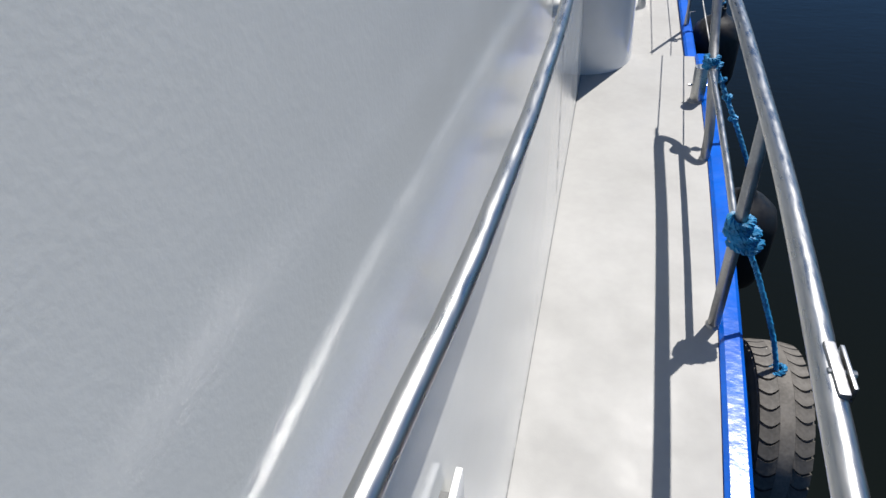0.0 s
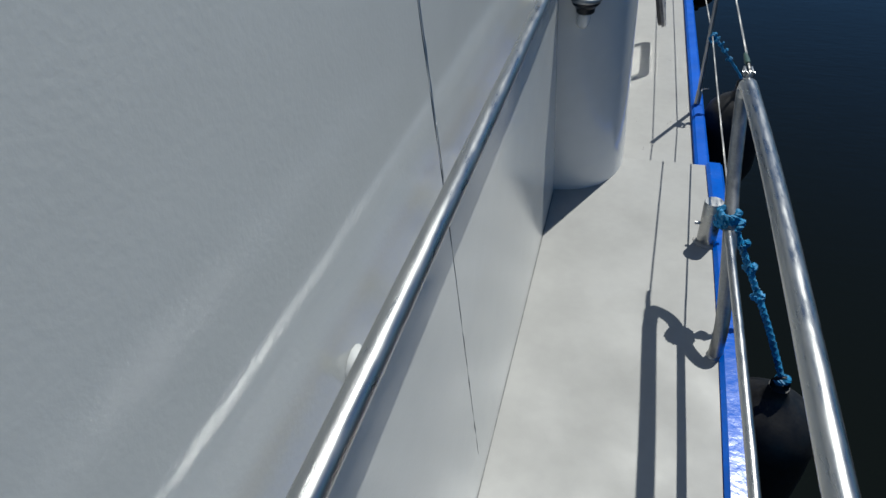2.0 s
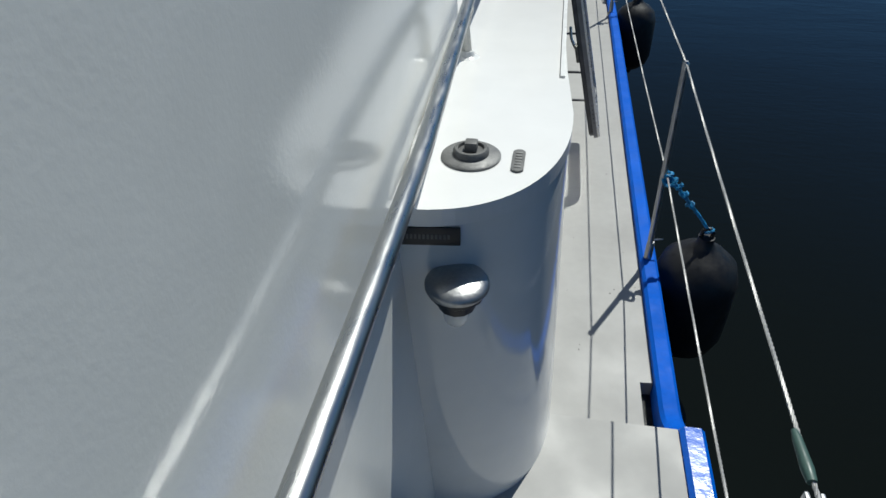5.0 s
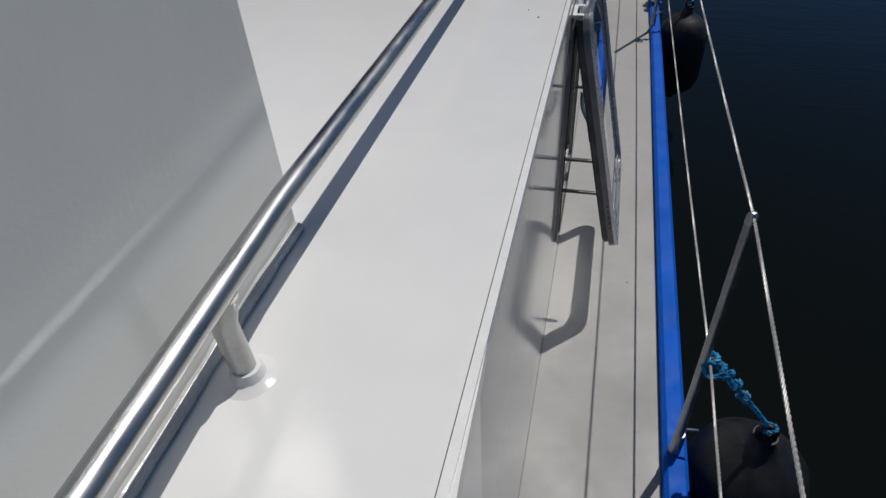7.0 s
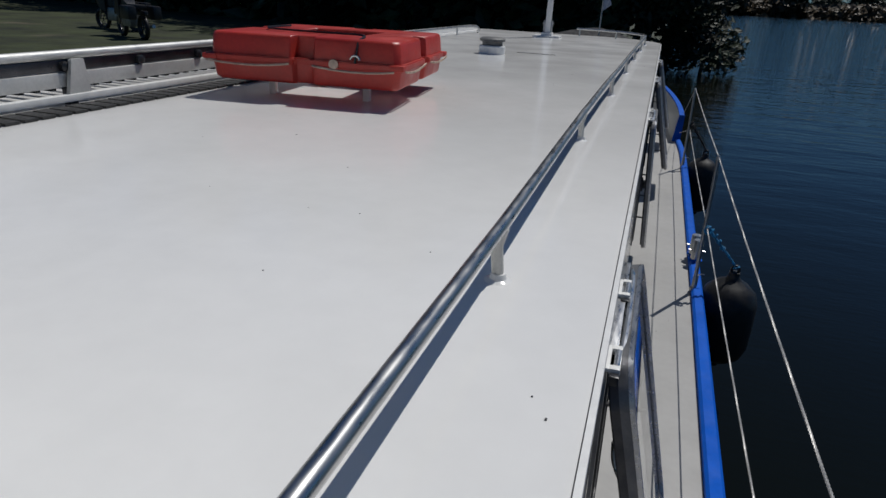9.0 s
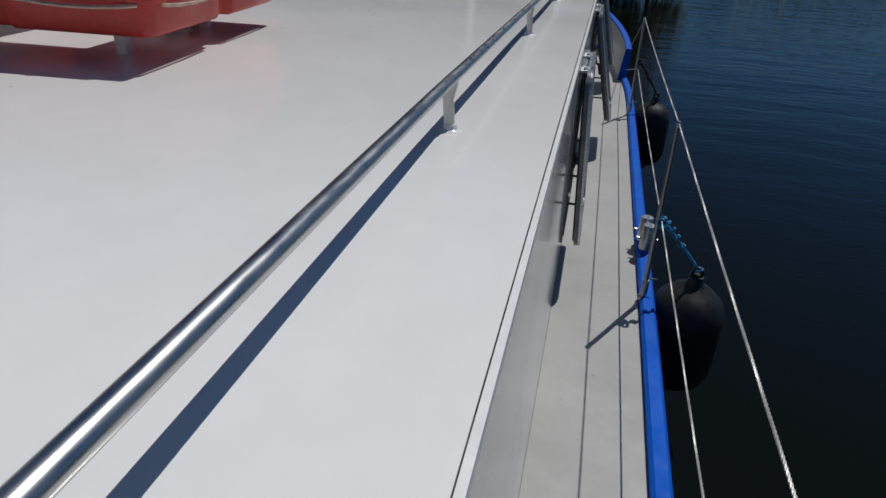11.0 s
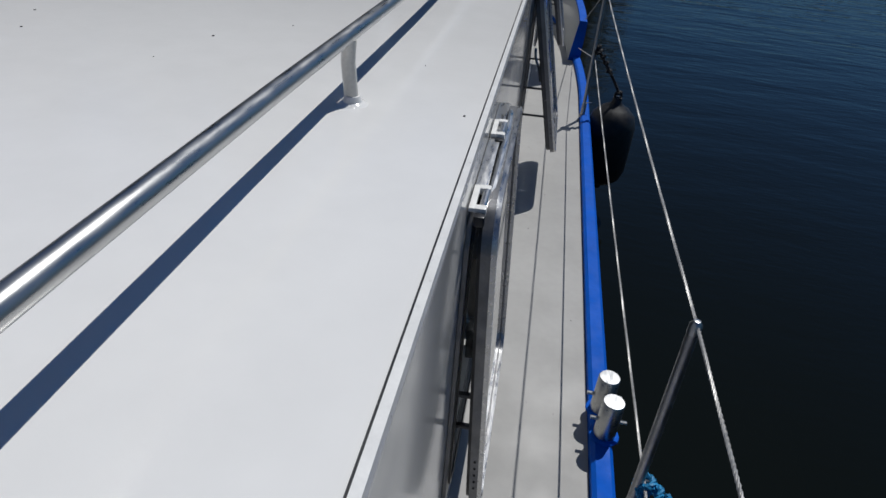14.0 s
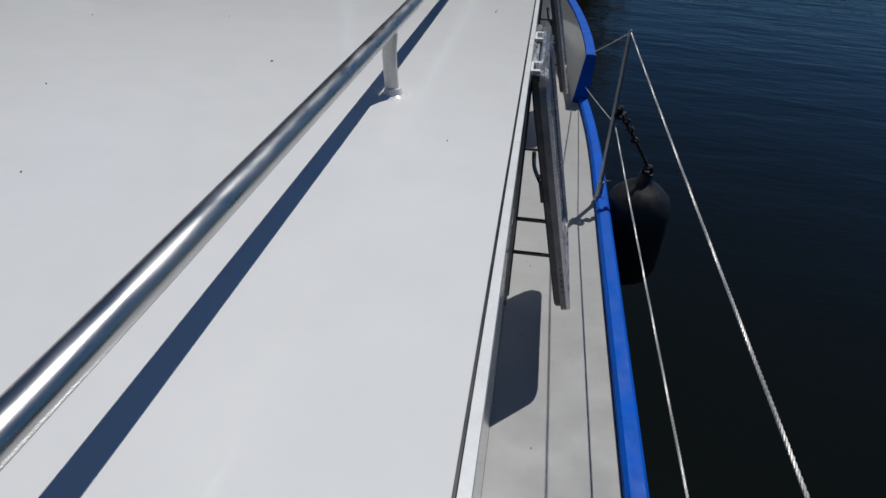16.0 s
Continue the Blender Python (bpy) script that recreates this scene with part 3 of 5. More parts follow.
def wire(label, pts, r=0.0034):
    bm = bmesh.new()
    base = Vector(pts[0])
    strands(bm, [Vector(p) - base for p in pts], r, 0.034, 3, 5, 0.006)
    ob = part("lifeline", bm, WIRE)
    ob.location = base
    return tagged(ob, label, "lifeline", "lifelines")


def sag(a, b, drop=0.012, n=10):
    a, b = Vector(a), Vector(b)
    return [a.lerp(b, i / n) - Vector((0, 0, drop * 4 * (i / n) * (1 - i / n))) for i in range(n + 1)]


TOP = [(0.434, y, 0.868) for y in STANCHIONS]
LOW = [(0.455, y, 0.432) for y in STANCHIONS]
upper = sag((0.366, 4.275, 0.905), TOP[0], 0.006) + sag(TOP[0], TOP[1])[1:] + sag(TOP[1], TOP[2])[1:]
wire("taut stainless wire rope lifeline between stanchion tops", upper)
lower = sag((0.385, 4.06, 0.52), LOW[0], 0.008) + sag(LOW[0], LOW[1])[1:] + sag(LOW[1], LOW[2])[1:]
wire("taut lower stainless wire rope lifeline", lower)
wire("stainless wire from the last stanchion top to the bulwark", sag(TOP[2], (0.43, 14.42, 0.36), 0.004), 0.0034)
wire("thin stainless wire from the last stanchion to the bulwark foot", sag(LOW[2], (0.42, 14.39, 0.12), 0.004), 0.0026)
bm = bmesh.new()
lathe(bm, [(0, 0), (0.007, 0.0), (0.009, 0.02), (0.007, 0.07), (0.0045, 0.085), (0, 0.085)], 10, Matrix.Translation((0.366, 4.325, 0.9035)) @ Matrix.Rotation(radians(-90.7), 4, "X"))
swage = part("wire_terminal", bm, GREEN_SLEEVE)
tagged(swage, "dark green sleeve over the wire end at the rail", "fitting")


# ---- ropes, fenders and tyre ----
def knot(bm, centre, r, size, seed):
    """Rope turns wound round an upright post, with a loose bight."""
    rnd = random.Random(seed)
    c = Vector(centre)
    for k in range(3):
        z = (k - 1) * r * 1.7
        pts = [c + Vector((math.cos(a) * size, math.sin(a) * size, z + 0.3 * r * math.sin(2 * a + k))) for a in np.linspace(0, 2 * math.pi, 14)]
        strands(bm, pts, r, 0.035, 3, 5, 0.007)
    pts = [c + Vector((size * 0.6 + 0.025 * math.cos(a) , -0.01 + 0.028 * math.sin(a), -r + 0.012 * math.cos(2 * a + rnd.random()))) for a in np.linspace(0, 2 * math.pi, 12)]
    strands(bm, pts, r, 0.035, 3, 5, 0.007)
    return bm


def fender(place, length, radius, hang, turn, label, knot_size=0.017, rope_r=0.0075, rope_mat=ROPE, rope_label="knotted blue rope"):
    """A cylinder fender whose rope goes up to hang, relative to the eye of the fender."""
    f = empty("fender", place, label, "fender", "fenders along the hull")
    bm = bmesh.new()
    prof = [(0.0, -length), (radius * 0.16, -length), (radius * 0.22, -length + 0.03), (radius * 0.55, -length + 0.055), (radius * 0.86, -length + 0.10), (radius, -length + 0.17),
            (radius * 1.01, -length * 0.55), (radius, -0.20), (radius * 0.87, -0.125), (radius * 0.56, -0.075), (radius * 0.30, -0.052), (radius * 0.2, -0.03), (radius * 0.19, 0.0), (0.0, 0.004)]
    lathe(bm, prof, 32, Matrix.Rotation(turn, 4, "Z"))
    part("body", bm, RUBBER, f)
    bm = bmesh.new()
    tube(bm, [(math.cos(a) * 0.022, 0, 0.012 + math.sin(a) * 0.026) for a in np.linspace(0, 2 * math.pi, 16)], 0.009, 8)
    part("rope_eye", bm, RUBBER, f)
    h = Vector(hang)
    bm = bmesh.new()
    strands(bm, smooth_path([(0.0, 0, 0.03), h * 0.35 + Vector((0.012, 0, 0.01)), h * 0.75 + Vector((0.008, -0.005, 0.0)), h], 5), rope_r, 0.03, 3, 5, 0.007)
    knot(bm, h - Vector((0.012, 0, 0)), rope_r, knot_size, int(turn * 100))
    for k, fr in enumerate((0.55, 0.72, 0.86)):
        p = h * fr + Vector((0.01, 0, 0))
        strands(bm, [p + Vector((math.cos(a) * 0.013, math.sin(a) * 0.011, 0.009 * math.sin(a * 2 + k))) for a in np.linspace(0, 2 * math.pi, 10)], rope_r, 0.03, 3, 5, 0.007)
    strands(bm, [Vector((math.cos(a) * 0.016, math.sin(a) * 0.014, 0.03 + 0.006 * math.cos(a))) for a in np.linspace(0, 2 * math.pi, 10)], rope_r, 0.03, 3, 5, 0.007)
    part("rope", bm, rope_mat, f, rope_label)
    return f


fender((0.668, 5.98, 0.15), 0.66, 0.170, (-0.200, -0.02, 0.275), 0.2, "black rubber cylinder fender hung on a knotted blue rope")
fender((0.668, 9.44, 0.17), 0.66, 0.170, (-0.200, -0.02, 0.255), 0.9, "black rubber cylinder fender hung on a knotted blue rope")
fender((0.670, 12.90, 0.18), 0.70, 0.170, (-0.202, -0.02, 0.31), 1.4, "black rubber cylinder fender hung on a dark rope", 0.017, 0.011, CANVAS, "thick black rope")
fender((0.620, 3.86, 0.04), 0.62, 0.165, (-0.240, 0.17, 0.50), 2.1, "black rubber cylinder fender roped to the guard rail post", 0.027, 0.0112)

tyre = empty("tyre_fender", (0.575, 2.72, -0.248), "old dusty truck tyre hung as a fender on the hull", "tyre")
bm = bmesh.new()
R, W = 0.30, 0.080
prof = [(0.17, -W * 0.75), (0.20, -W * 1.0), (0.25, -W * 1.06), (0.290, -W * 1.0), (0.298, -W * 0.85), (R, 0), (0.298, W * 0.85), (0.290, W * 1.0), (0.25, W * 1.06), (0.20, W), (0.17, W * 0.75), (0.19, 0)]
turn = Matrix.Rotation(radians(90), 4, "Y")
rings = [[turn @ Vector((r * math.cos(a), r * math.sin(a), w)) for r, w in prof] for a in np.linspace(0, 2 * math.pi, 64)[:-1]]
rings.append(rings[0])
loft(bm, rings, True, False)
bmesh.ops.remove_doubles(bm, verts=bm.verts, dist=0.0005)
part("carcass", bm, TYRE, tyre)


def tread_block(side):
    bm = bmesh.new()
    segs = 5
    top, low = [], []
    for i in range(segs + 1):
        f = i / segs
        w = side * (0.022 + f * (W * 0.97 - 0.022))
        a = 0.045 * math.sin(f * 3.4) + 0.03 * f
        for half in (-1, 1):
            ang = a + half * (0.074 - 0.010 * f)
            rr = 0.312 - 0.006 * f * f
            top.append(turn @ Vector((rr * math.cos(ang), rr * math.sin(ang), w)))
            low.append(turn @ Vector(((rr - 0.022) * math.cos(ang), (rr - 0.022) * math.sin(ang), w)))
    tv, lv = [bm.verts.new(p) for p in top], [bm.verts.new(p) for p in low]
    for i in range(segs):
        a, b, c, d = 2 * i, 2 * i + 1, 2 * i + 3, 2 * i + 2
        bm.faces.new((tv[a], tv[b], tv[c], tv[d]))
        bm.faces.new((tv[a], tv[d], lv[d], lv[a]))
        bm.faces.new((tv[b], lv[b], lv[c], tv[c]))
    bm.faces.new((tv[0], lv[0], lv[1], tv[1]))
    bm.faces.new((tv[-1], lv[-1], lv[-2], tv[-2]))
    return mesh_of("tread_block", bm, TYRE, False)


bm = bmesh.new()
loft(bm, [[turn @ Vector((r * math.cos(a), r * math.sin(a), w)) for r, w in ((0.29, -0.0225), (0.3115, -0.0215), (0.3125, 0.0), (0.3115, 0.0215), (0.29, 0.0225))] for a in np.linspace(0, 2 * math.pi, 65)], True, False)
bmesh.ops.remove_doubles(bm, verts=bm.verts, dist=0.0004)
part("centre_rib", bm, TYRE, tyre)
for side in (-1, 1):
    me = tread_block(side)
    for k in range(38):
        ob = new("tread_block", me)
        ob.parent = tyre
        ob.rotation_euler = (2 * math.pi * (k + (0.5 if side > 0 else 0)) / 38, 0, 0)
bm = bmesh.new()
knot(bm, (-0.231, 0.078, 0.80), 0.0125, 0.030, 4)
knot(bm, (-0.212, 0.072, 0.765), 0.0125, 0.034, 5)
strands(bm, smooth_path([(-0.205, 0.07, 0.75), (-0.15, 0.06, 0.65), (-0.06, 0.03, 0.44), (-0.02, 0.0, 0.31)], 6), 0.009, 0.03, 3, 5, 0.007)
strands(bm, [(-0.02 + math.cos(a) * 0.022, 0.0 + 0.02 * math.sin(a), 0.31 + 0.014 * math.cos(a)) for a in np.linspace(0, 2 * math.pi, 12)], 0.009, 0.03, 3, 5, 0.007)
part("rope", bm, ROPE, tyre, "knotted blue rope")
bm = bmesh.new()
box(bm, (0.392, 2.50, 0.065), (0.412, 2.60, 0.10), 0.004)
tagged(part("tag", bm, YELLOW), "small yellow plastic tag on the rubbing rail", "tag")


# ---- bollards ----
def bollard(place, height, lean, label, foot_mat):
    b = empty("bollard", place, label, "bollard", "deck bollards")
    bm = bmesh.new()
    lathe(bm, [(0, -0.01), (0.0345, -0.01), (0.0345, height - 0.004), (0.0315, height), (0, height + 0.0005)], 24, Matrix.Rotation(lean, 4, "Y"))
    part("post", bm, STEEL, b)
    bm = bmesh.new()
    tube(bm, [(-0.055, 0.0, height * 0.45), (0.055, 0.0, height * 0.45)], 0.0065, 8)
    part("cross_pin", bm, STEEL, b)
    bm = bmesh.new()
    lathe(bm, [(0, 0), (0.048, 0), (0.046, 0.004), (0.036, 0.008), (0, 0.008)], 20)
    part("base_weld", bm, foot_mat, b)
    return b


bollard((0.392, 4.375, AFT_Z), 0.178, radians(-2), "short stainless steel bollard with a cross pin on deck", DECK)
bollard((0.470, 10.010, 0.038), 0.146, 0, "short stainless steel bollard on the blue rail", BLUE)
bollard((0.478, 9.905, 0.038), 0.146, 0, "short stainless steel bollard on the blue rail", BLUE)

# ---- cabin corner fittings ----
cap = empty("filler_cap", (-0.141, 4.696, ROOF_Z), "grey deck filler cap with a square key on a round flange", "filler cap")
bm = bmesh.new()
lathe(bm, [(0, 0), (0.050, 0), (0.050, 0.004), (0.046, 0.007), (0, 0.007)], 32)
part("flange", bm, BRONZE, cap)
bm = bmesh.new()
lathe(bm, [(0, 0.006), (0.030, 0.006), (0.030, 0.014), (0.027, 0.018), (0.022, 0.018), (0.021, 0.013), (0, 0.013)], 28)
part("plug", bm, GREY_PLASTIC, cap)
bm = bmesh.new()
box(bm, (-0.0105, -0.0105, 0.012), (0.0105, 0.0105, 0.030), 0.003)
part("square_key", bm, GREY_PLASTIC, cap)
plate = empty("deck_label", (-0.062, 4.690, ROOF_Z), "small worn metal label plate with raised letters", "label plate")
bm = bmesh.new()
pts = [(0.0105 * math.cos(a), (0.026 if math.sin(a) >= 0 else -0.026) + 0.0105 * math.sin(a)) for a in np.linspace(0, 2 * math.pi, 20)[:-1]]
prism(bm, pts, 0, 0.004)
part("plate", bm, GREY_PLASTIC, plate)
for k in range(6):
    bm = bmesh.new()
    y = -0.024 + k * 0.0095
    box(bm, (-0.0055, y - 0.0028, 0.004), (0.0055, y + 0.0028, 0.0052), 0.0004)
    part("letter_bar", bm, BRONZE, plate)


def front_frame(z, x):
    """Foot point on the cabin corner's front face at that x, and the outward way."""
    c = corner(z)
    for (xa, ya), (xb, yb) in zip(c, c[1:]):
        if xa <= x <= xb:
            f = (x - xa) / max(1e-6, xb - xa)
            d = Vector((xb - xa, yb - ya, 0)).normalized()
            return Vector((x, ya + f * (yb - ya), z)), Vector((d.y, -d.x, 0))


p, out = front_frame(0.935, -0.150)
vent = empty("mushroom_vent", p, "stainless steel mushroom vent on the cabin corner", "vent")
stem = out * 0.040
bm = bmesh.new()
tube(bm, smooth_path([out * -0.008, out * 0.012 + Vector((0, 0, -0.004)), out * 0.030 + Vector((0, 0, 0.008)), stem + Vector((0, 0, 0.032)), stem + Vector((0, 0, 0.055))], 5), 0.021, 20)
part("spigot", bm, WHITE, vent, "white painted elbow pipe")
seat = Matrix.Translation(stem + Vector((0, 0, 0.036)))
bm = bmesh.new()
lathe(bm, [(0, 0.0), (0.027, 0.0), (0.031, 0.004), (0.032, 0.018), (0.040, 0.026), (0.046, 0.031), (0.047, 0.040), (0, 0.040)], 12, seat)
part("collar", bm, BLACK, vent, "black faceted collar")
bm = bmesh.new()
lathe(bm, [(0.0, 0.040), (0.049, 0.040), (0.0515, 0.044), (0.0515, 0.050), (0.048, 0.055), (0.040, 0.059), (0.024, 0.064), (0.010, 0.0665), (0, 0.067)], 36, seat)
part("cap", bm, STEEL_WORN, vent)

p, out = front_frame(1.097, -0.186)
name_plate = empty("name_plate", p, "small black plate with unreadable raised letters", "name plate")
m = Matrix.Identity(4)
m.col[0].xyz, m.col[1].xyz, m.col[2].xyz = Vector((-out.y, out.x, 0)), Vector((0, 0, 1)), out
bm = bmesh.new()
box(bm, (-0.050, -0.0165, 0.0), (0.050, 0.0165, 0.004), 0.0015, m)
part("plate", bm, BLACK, name_plate)
for k in range(11):
    bm = bmesh.new()
    x = -0.032 + k * 0.0064
    box(bm, (x - 0.0018, -0.004, 0.004), (x + 0.0018, 0.0045, 0.0048), 0.0, m)
    part("letter_bar", bm, GREY_PLASTIC, name_plate)


# ---- windows ----
def frame_outline(w, h, r, n=6):
    """Window outline in (along, up): round top corners, tight lower ones."""
    pts = []
    for cx, cy, a0 in ((w - r, h - r, 0), (r, h - r, 90)):
        for i in range(n + 1):
            a = radians(a0 + 90 * i / n)
            pts.append((cx + r * math.cos(a), cy + r * math.sin(a)))
    q = 0.055
    for cx, cy, a0 in ((q, q, 180), (w - q, q, 270)):
        for i in range(n + 1):
            a = radians(a0 + 90 * i / n)
            pts.append((cx + q * math.cos(a), cy + q * math.sin(a)))
    return pts


def ring_frame(bm, outer, inner, d0, d1):
    rows = []
    for pts, d in ((outer, d0), (outer, d1), (inner, d1), (inner, d0)):
        rows.append([bm.verts.new((d, y, z)) for y, z in pts])
    rows.append(rows[0])
    n = len(outer)
    for a, b in zip(rows, rows[1:]):
        for i in range(n):
            j = (i + 1) % n
            bm.faces.new((a[i], a[j], b[j], b[i]))
    return bm


def inset(pts, d, w, h):
    cx, cy = w / 2, h / 2
    return [(cx + (y - cx) * (w / 2 - d) / (w / 2), cy + (z - cy) * (h / 2 - d) / (h / 2)) for y, z in pts]


lean = math.atan(0.036 / 1.12)
for number, (y, w, opened, pane_mat) in enumerate(WINDOWS):
    h = 0.80
    zt = 1.035
    label = "open top-hung window in a grey aluminium frame, " + ("clear glass" if pane_mat is GLASS_CLEAR else "smoked glass")
    win = tagged(empty("window_%d" % (number + 1), (cabin_x(zt), y, zt), label, "window", "cabin windows"), kind="structure")
    win.rotation_euler = (0, -lean, 0)
    out = frame_outline(w, h, 0.085)
    low = [(a, b - h) for a, b in out]
    low_in = [(a, b - h) for a, b in inset(out, 0.034, w, h)]
    bm = bmesh.new()
    ring_frame(bm, low, low_in, 0.001, 0.009)
    part("window_frame", bm, ALU_MID, win)
    bm = bmesh.new()
    box(bm, (0.001, 0.075, -0.004), (0.024, w - 0.075, 0.002), 0.0015)
    part("head_strip", bm, ALU, win, "bright aluminium head strip")
    bm = bmesh.new()
    mid = [(a, b - h) for a, b in inset(out, 0.026, w, h)]
    ring_frame(bm, mid, low_in, 0.0095, 0.014)
    part("rubber_seal", bm, BLACK, win)
    # sash, hung from the top edge
    sash = new("sash")
    sash.parent = win
    sash.location = (0.026, 0, -0.006)
    sash.rotation_euler = (0, -radians(opened) , 0)
    s_in = [(a, b - h) for a, b in inset(out, 0.036, w, h)]
    s_mid = [(a, b - h) for a, b in inset(out, 0.015, w, h)]
    bm = bmesh.new()
    ring_frame(bm, low, s_in, 0.0, 0.018)
    part("sash_frame", bm, ALU_MID, sash, "grey aluminium sash frame")
    bm = bmesh.new()
    ring_frame(bm, s_mid, s_in, -0.008 if opened < 5 else -0.021, 0.0)
    part("sash_seal", bm, BLACK, sash)
    bm = bmesh.new()
    ring_frame(bm, low, s_mid, 0.0183, 0.028)
    part("sash_rim", bm, ALU, sash, "bright aluminium rim")
    if opened > 5:
        flange = [(a, b - h) for a, b in inset(out, 0.010, w, h)]
        bm = bmesh.new()
        ring_frame(bm, flange, s_mid, -0.017, -0.0005)
        part("sash_flange", bm, ALU_DARK, sash, "grey aluminium inner flange")
    bm = bmesh.new()
    g = [(a, b - h) for a, b in inset(out, 0.034, w, h)]
    loft(bm, [[Vector((0.010, a, b)) for a, b in g], [Vector((0.016, a, b)) for a, b in g]])
    pane = part("pane", bm, pane_mat, sash, "", False)
    if pane_mat is GLASS_CLEAR:
        pane.visible_shadow = False
    bm = bmesh.new()
    box(bm, (-0.040, 0.16, -h + 0.34), (-0.022, 0.21, -h + 0.42), 0.004)
    box(bm, (-0.024, 0.15, -h + 0.36), (0.0, 0.22, -h + 0.40), 0.004)
    latch = part("latch", bm, GREY_PLASTIC, sash)
    bm = bmesh.new()
    tube(bm, smooth_path([(-0.036, 0.19, -h + 0.40), (-0.050, 0.20, -h + 0.45), (-0.046, 0.21, -h + 0.50)], 4), 0.0065, 8)
    part("lever", bm, ALU, latch, "bright latch lever")
    for k in range(5):
        bm = bmesh.new()
        lathe(bm, [(0, 0), (0.0028, 0), (0.0024, 0.0015), (0, 0.002)], 8, Matrix.Translation((0.010, -0.0002, -h + 0.10 + k * 0.022)) @ Matrix.Rotation(radians(90), 4, "X"))
        part("drain_screw", bm, BLACK, sash)
    # stays between frame and sash
    for zs, yy in ((-0.46, 0.04), (-0.62, 0.10), (-0.46, w - 0.05)):
        reach = 0.03 + math.sin(radians(opened)) * -zs
        bm = bmesh.new()
        box(bm, (0.004, yy - 0.006, zs - 0.005), (reach, yy + 0.006, zs + 0.004), 0.002)
        part("stay", bm, ALU_DARK, win)
    # hinges
    for hy in (0.037, 0.370):
        hinge = new("hinge")
        hinge.parent = win
        hinge.location = (0.0, hy, 0.0)
        bm = bmesh.new()
        box(bm, (0.002, -0.045, 0.003), (0.013, 0.045, 0.011), 0.002)
        part("hinge_leaf", bm, PLASTIC, hinge)
        for side in (-1, 1):
            bm = bmesh.new()
            box(bm, (0.012, side * 0.038 - 0.008, -0.002), (0.032, side * 0.038 + 0.008, 0.012), 0.0025)
            part("knuckle", bm, PLASTIC, hinge)
        bm = bmesh.new()
        tube(bm, [(0.025, -0.03, 0.006), (0.025, 0.03, 0.006)], 0.0068, 10)
        part("hinge_pin", bm, ALU, hinge)
        bm = bmesh.new()
        box(bm, (0.013, -0.064, -0.014), (0.032, -0.047, 0.006), 0.004)
        part("hinge_block", bm, BLACK, hinge)
    bm = bmesh.new()
    tube(bm, smooth_path([(0.030, 0.06, -0.016), (0.034, 0.20, -0.004), (0.034, w - 0.20, -0.004), (0.030, w - 0.06, -0.016)], 5), 0.007, 8)
    part("drip_rail", bm, ALU, win)

# ---- life float on the roof ----
raft = empty("life_float", (-1.63, 8.66, ROOF_Z + 0.027), "faded red moulded life float on white legs", "life float")
raft.rotation_euler = (0, 0, radians(7))
raft.scale = (0.965, 0.965, 0.90)
RW, RD = 0.50, 0.50


def notched(w, d, cham, depth, half):
    """Plan of the float: chamfered corners and a notch in each side."""
    return [(-w + cham, -d), (-half, -d), (-half * 0.8, -d + depth), (half * 0.8, -d + depth), (half, -d), (w - cham, -d),
            (w, -d + cham), (w, -half), (w - depth, -half * 0.8), (w - depth, half * 0.8), (w, half), (w, d - cham),
            (w - cham, d), (half, d), (half * 0.8, d - depth), (-half * 0.8, d - depth), (-half, d), (-w + cham, d),
            (-w, d - cham), (-w, half), (-w + depth, half * 0.8), (-w + depth, -half * 0.8), (-w, -half), (-w, -d + cham)]


def hollow(rings, half=0.21):
    """Closes the outline's rings over a square well through the middle of the float."""
    well = [[Vector((p.x, p.y, 0)) * (half / max(abs(p.x), abs(p.y))) + Vector((0, 0, p.z)) for p in ring] for ring in (rings[-1], rings[0])]
    return rings + well + [rings[0]]


def tier(name, levels):
    bm = bmesh.new()
    rings = [[Vector((x, y, z)) for x, y in notched(RW - i, RD - i, 0.028, dep, hf)] for z, i, dep, hf in levels]
    loft(bm, hollow(rings), True, False)
    bmesh.ops.remove_doubles(bm, verts=bm.verts, dist=0.0002)
    bmesh.ops.bevel(bm, geom=[e for e in bm.edges], offset=0.005, segments=1, affect="EDGES")
    return part(name, bm, RED, raft)


tier("lower_shell", [(0.065, 0.03, 0.035, 0.055), (0.078, 0.018, 0.035, 0.055), (0.17, 0.008, 0.035, 0.055)])
tier("upper_shell", [(0.195, 0.008, 0.07, 0.06), (0.296, 0.016, 0.07, 0.06), (0.310, 0.028, 0.06, 0.06)])
bm = bmesh.new()
loft(bm, hollow([[Vector((x, y, z)) for x, y in notched(RW + 0.012, RD + 0.012, 0.035, 0.03, 0.05)] for z in (0.166, 0.199)], 0.20), True, False)
bmesh.ops.remove_doubles(bm, verts=bm.verts, dist=0.0002)
bmesh.ops.bevel(bm, geom=list(bm.edges), offset=0.006, segments=2, affect="EDGES")
part("rim", bm, RED, raft, "projecting red rim")
for sx in (-1, 1):
    for sy in (-1, 1):
        bm = bmesh.new()
        box(bm, (sx * 0.26 - 0.018, sy * 0.28 - 0.018, -0.03), (sx * 0.26 + 0.018, sy * 0.28 + 0.018, 0.07), 0.003)
        part("leg", bm, PLASTIC, raft, "white square leg")
        bm = bmesh.new()
        box(bm, (sx * (RW - 0.02) - 0.038, sy * (RD - 0.02) - 0.038, 0.168), (sx * (RW - 0.02) + 0.038, sy * (RD - 0.02) + 0.038, 0.197), 0.008,)
        part("corner_lug", bm, RED, raft)


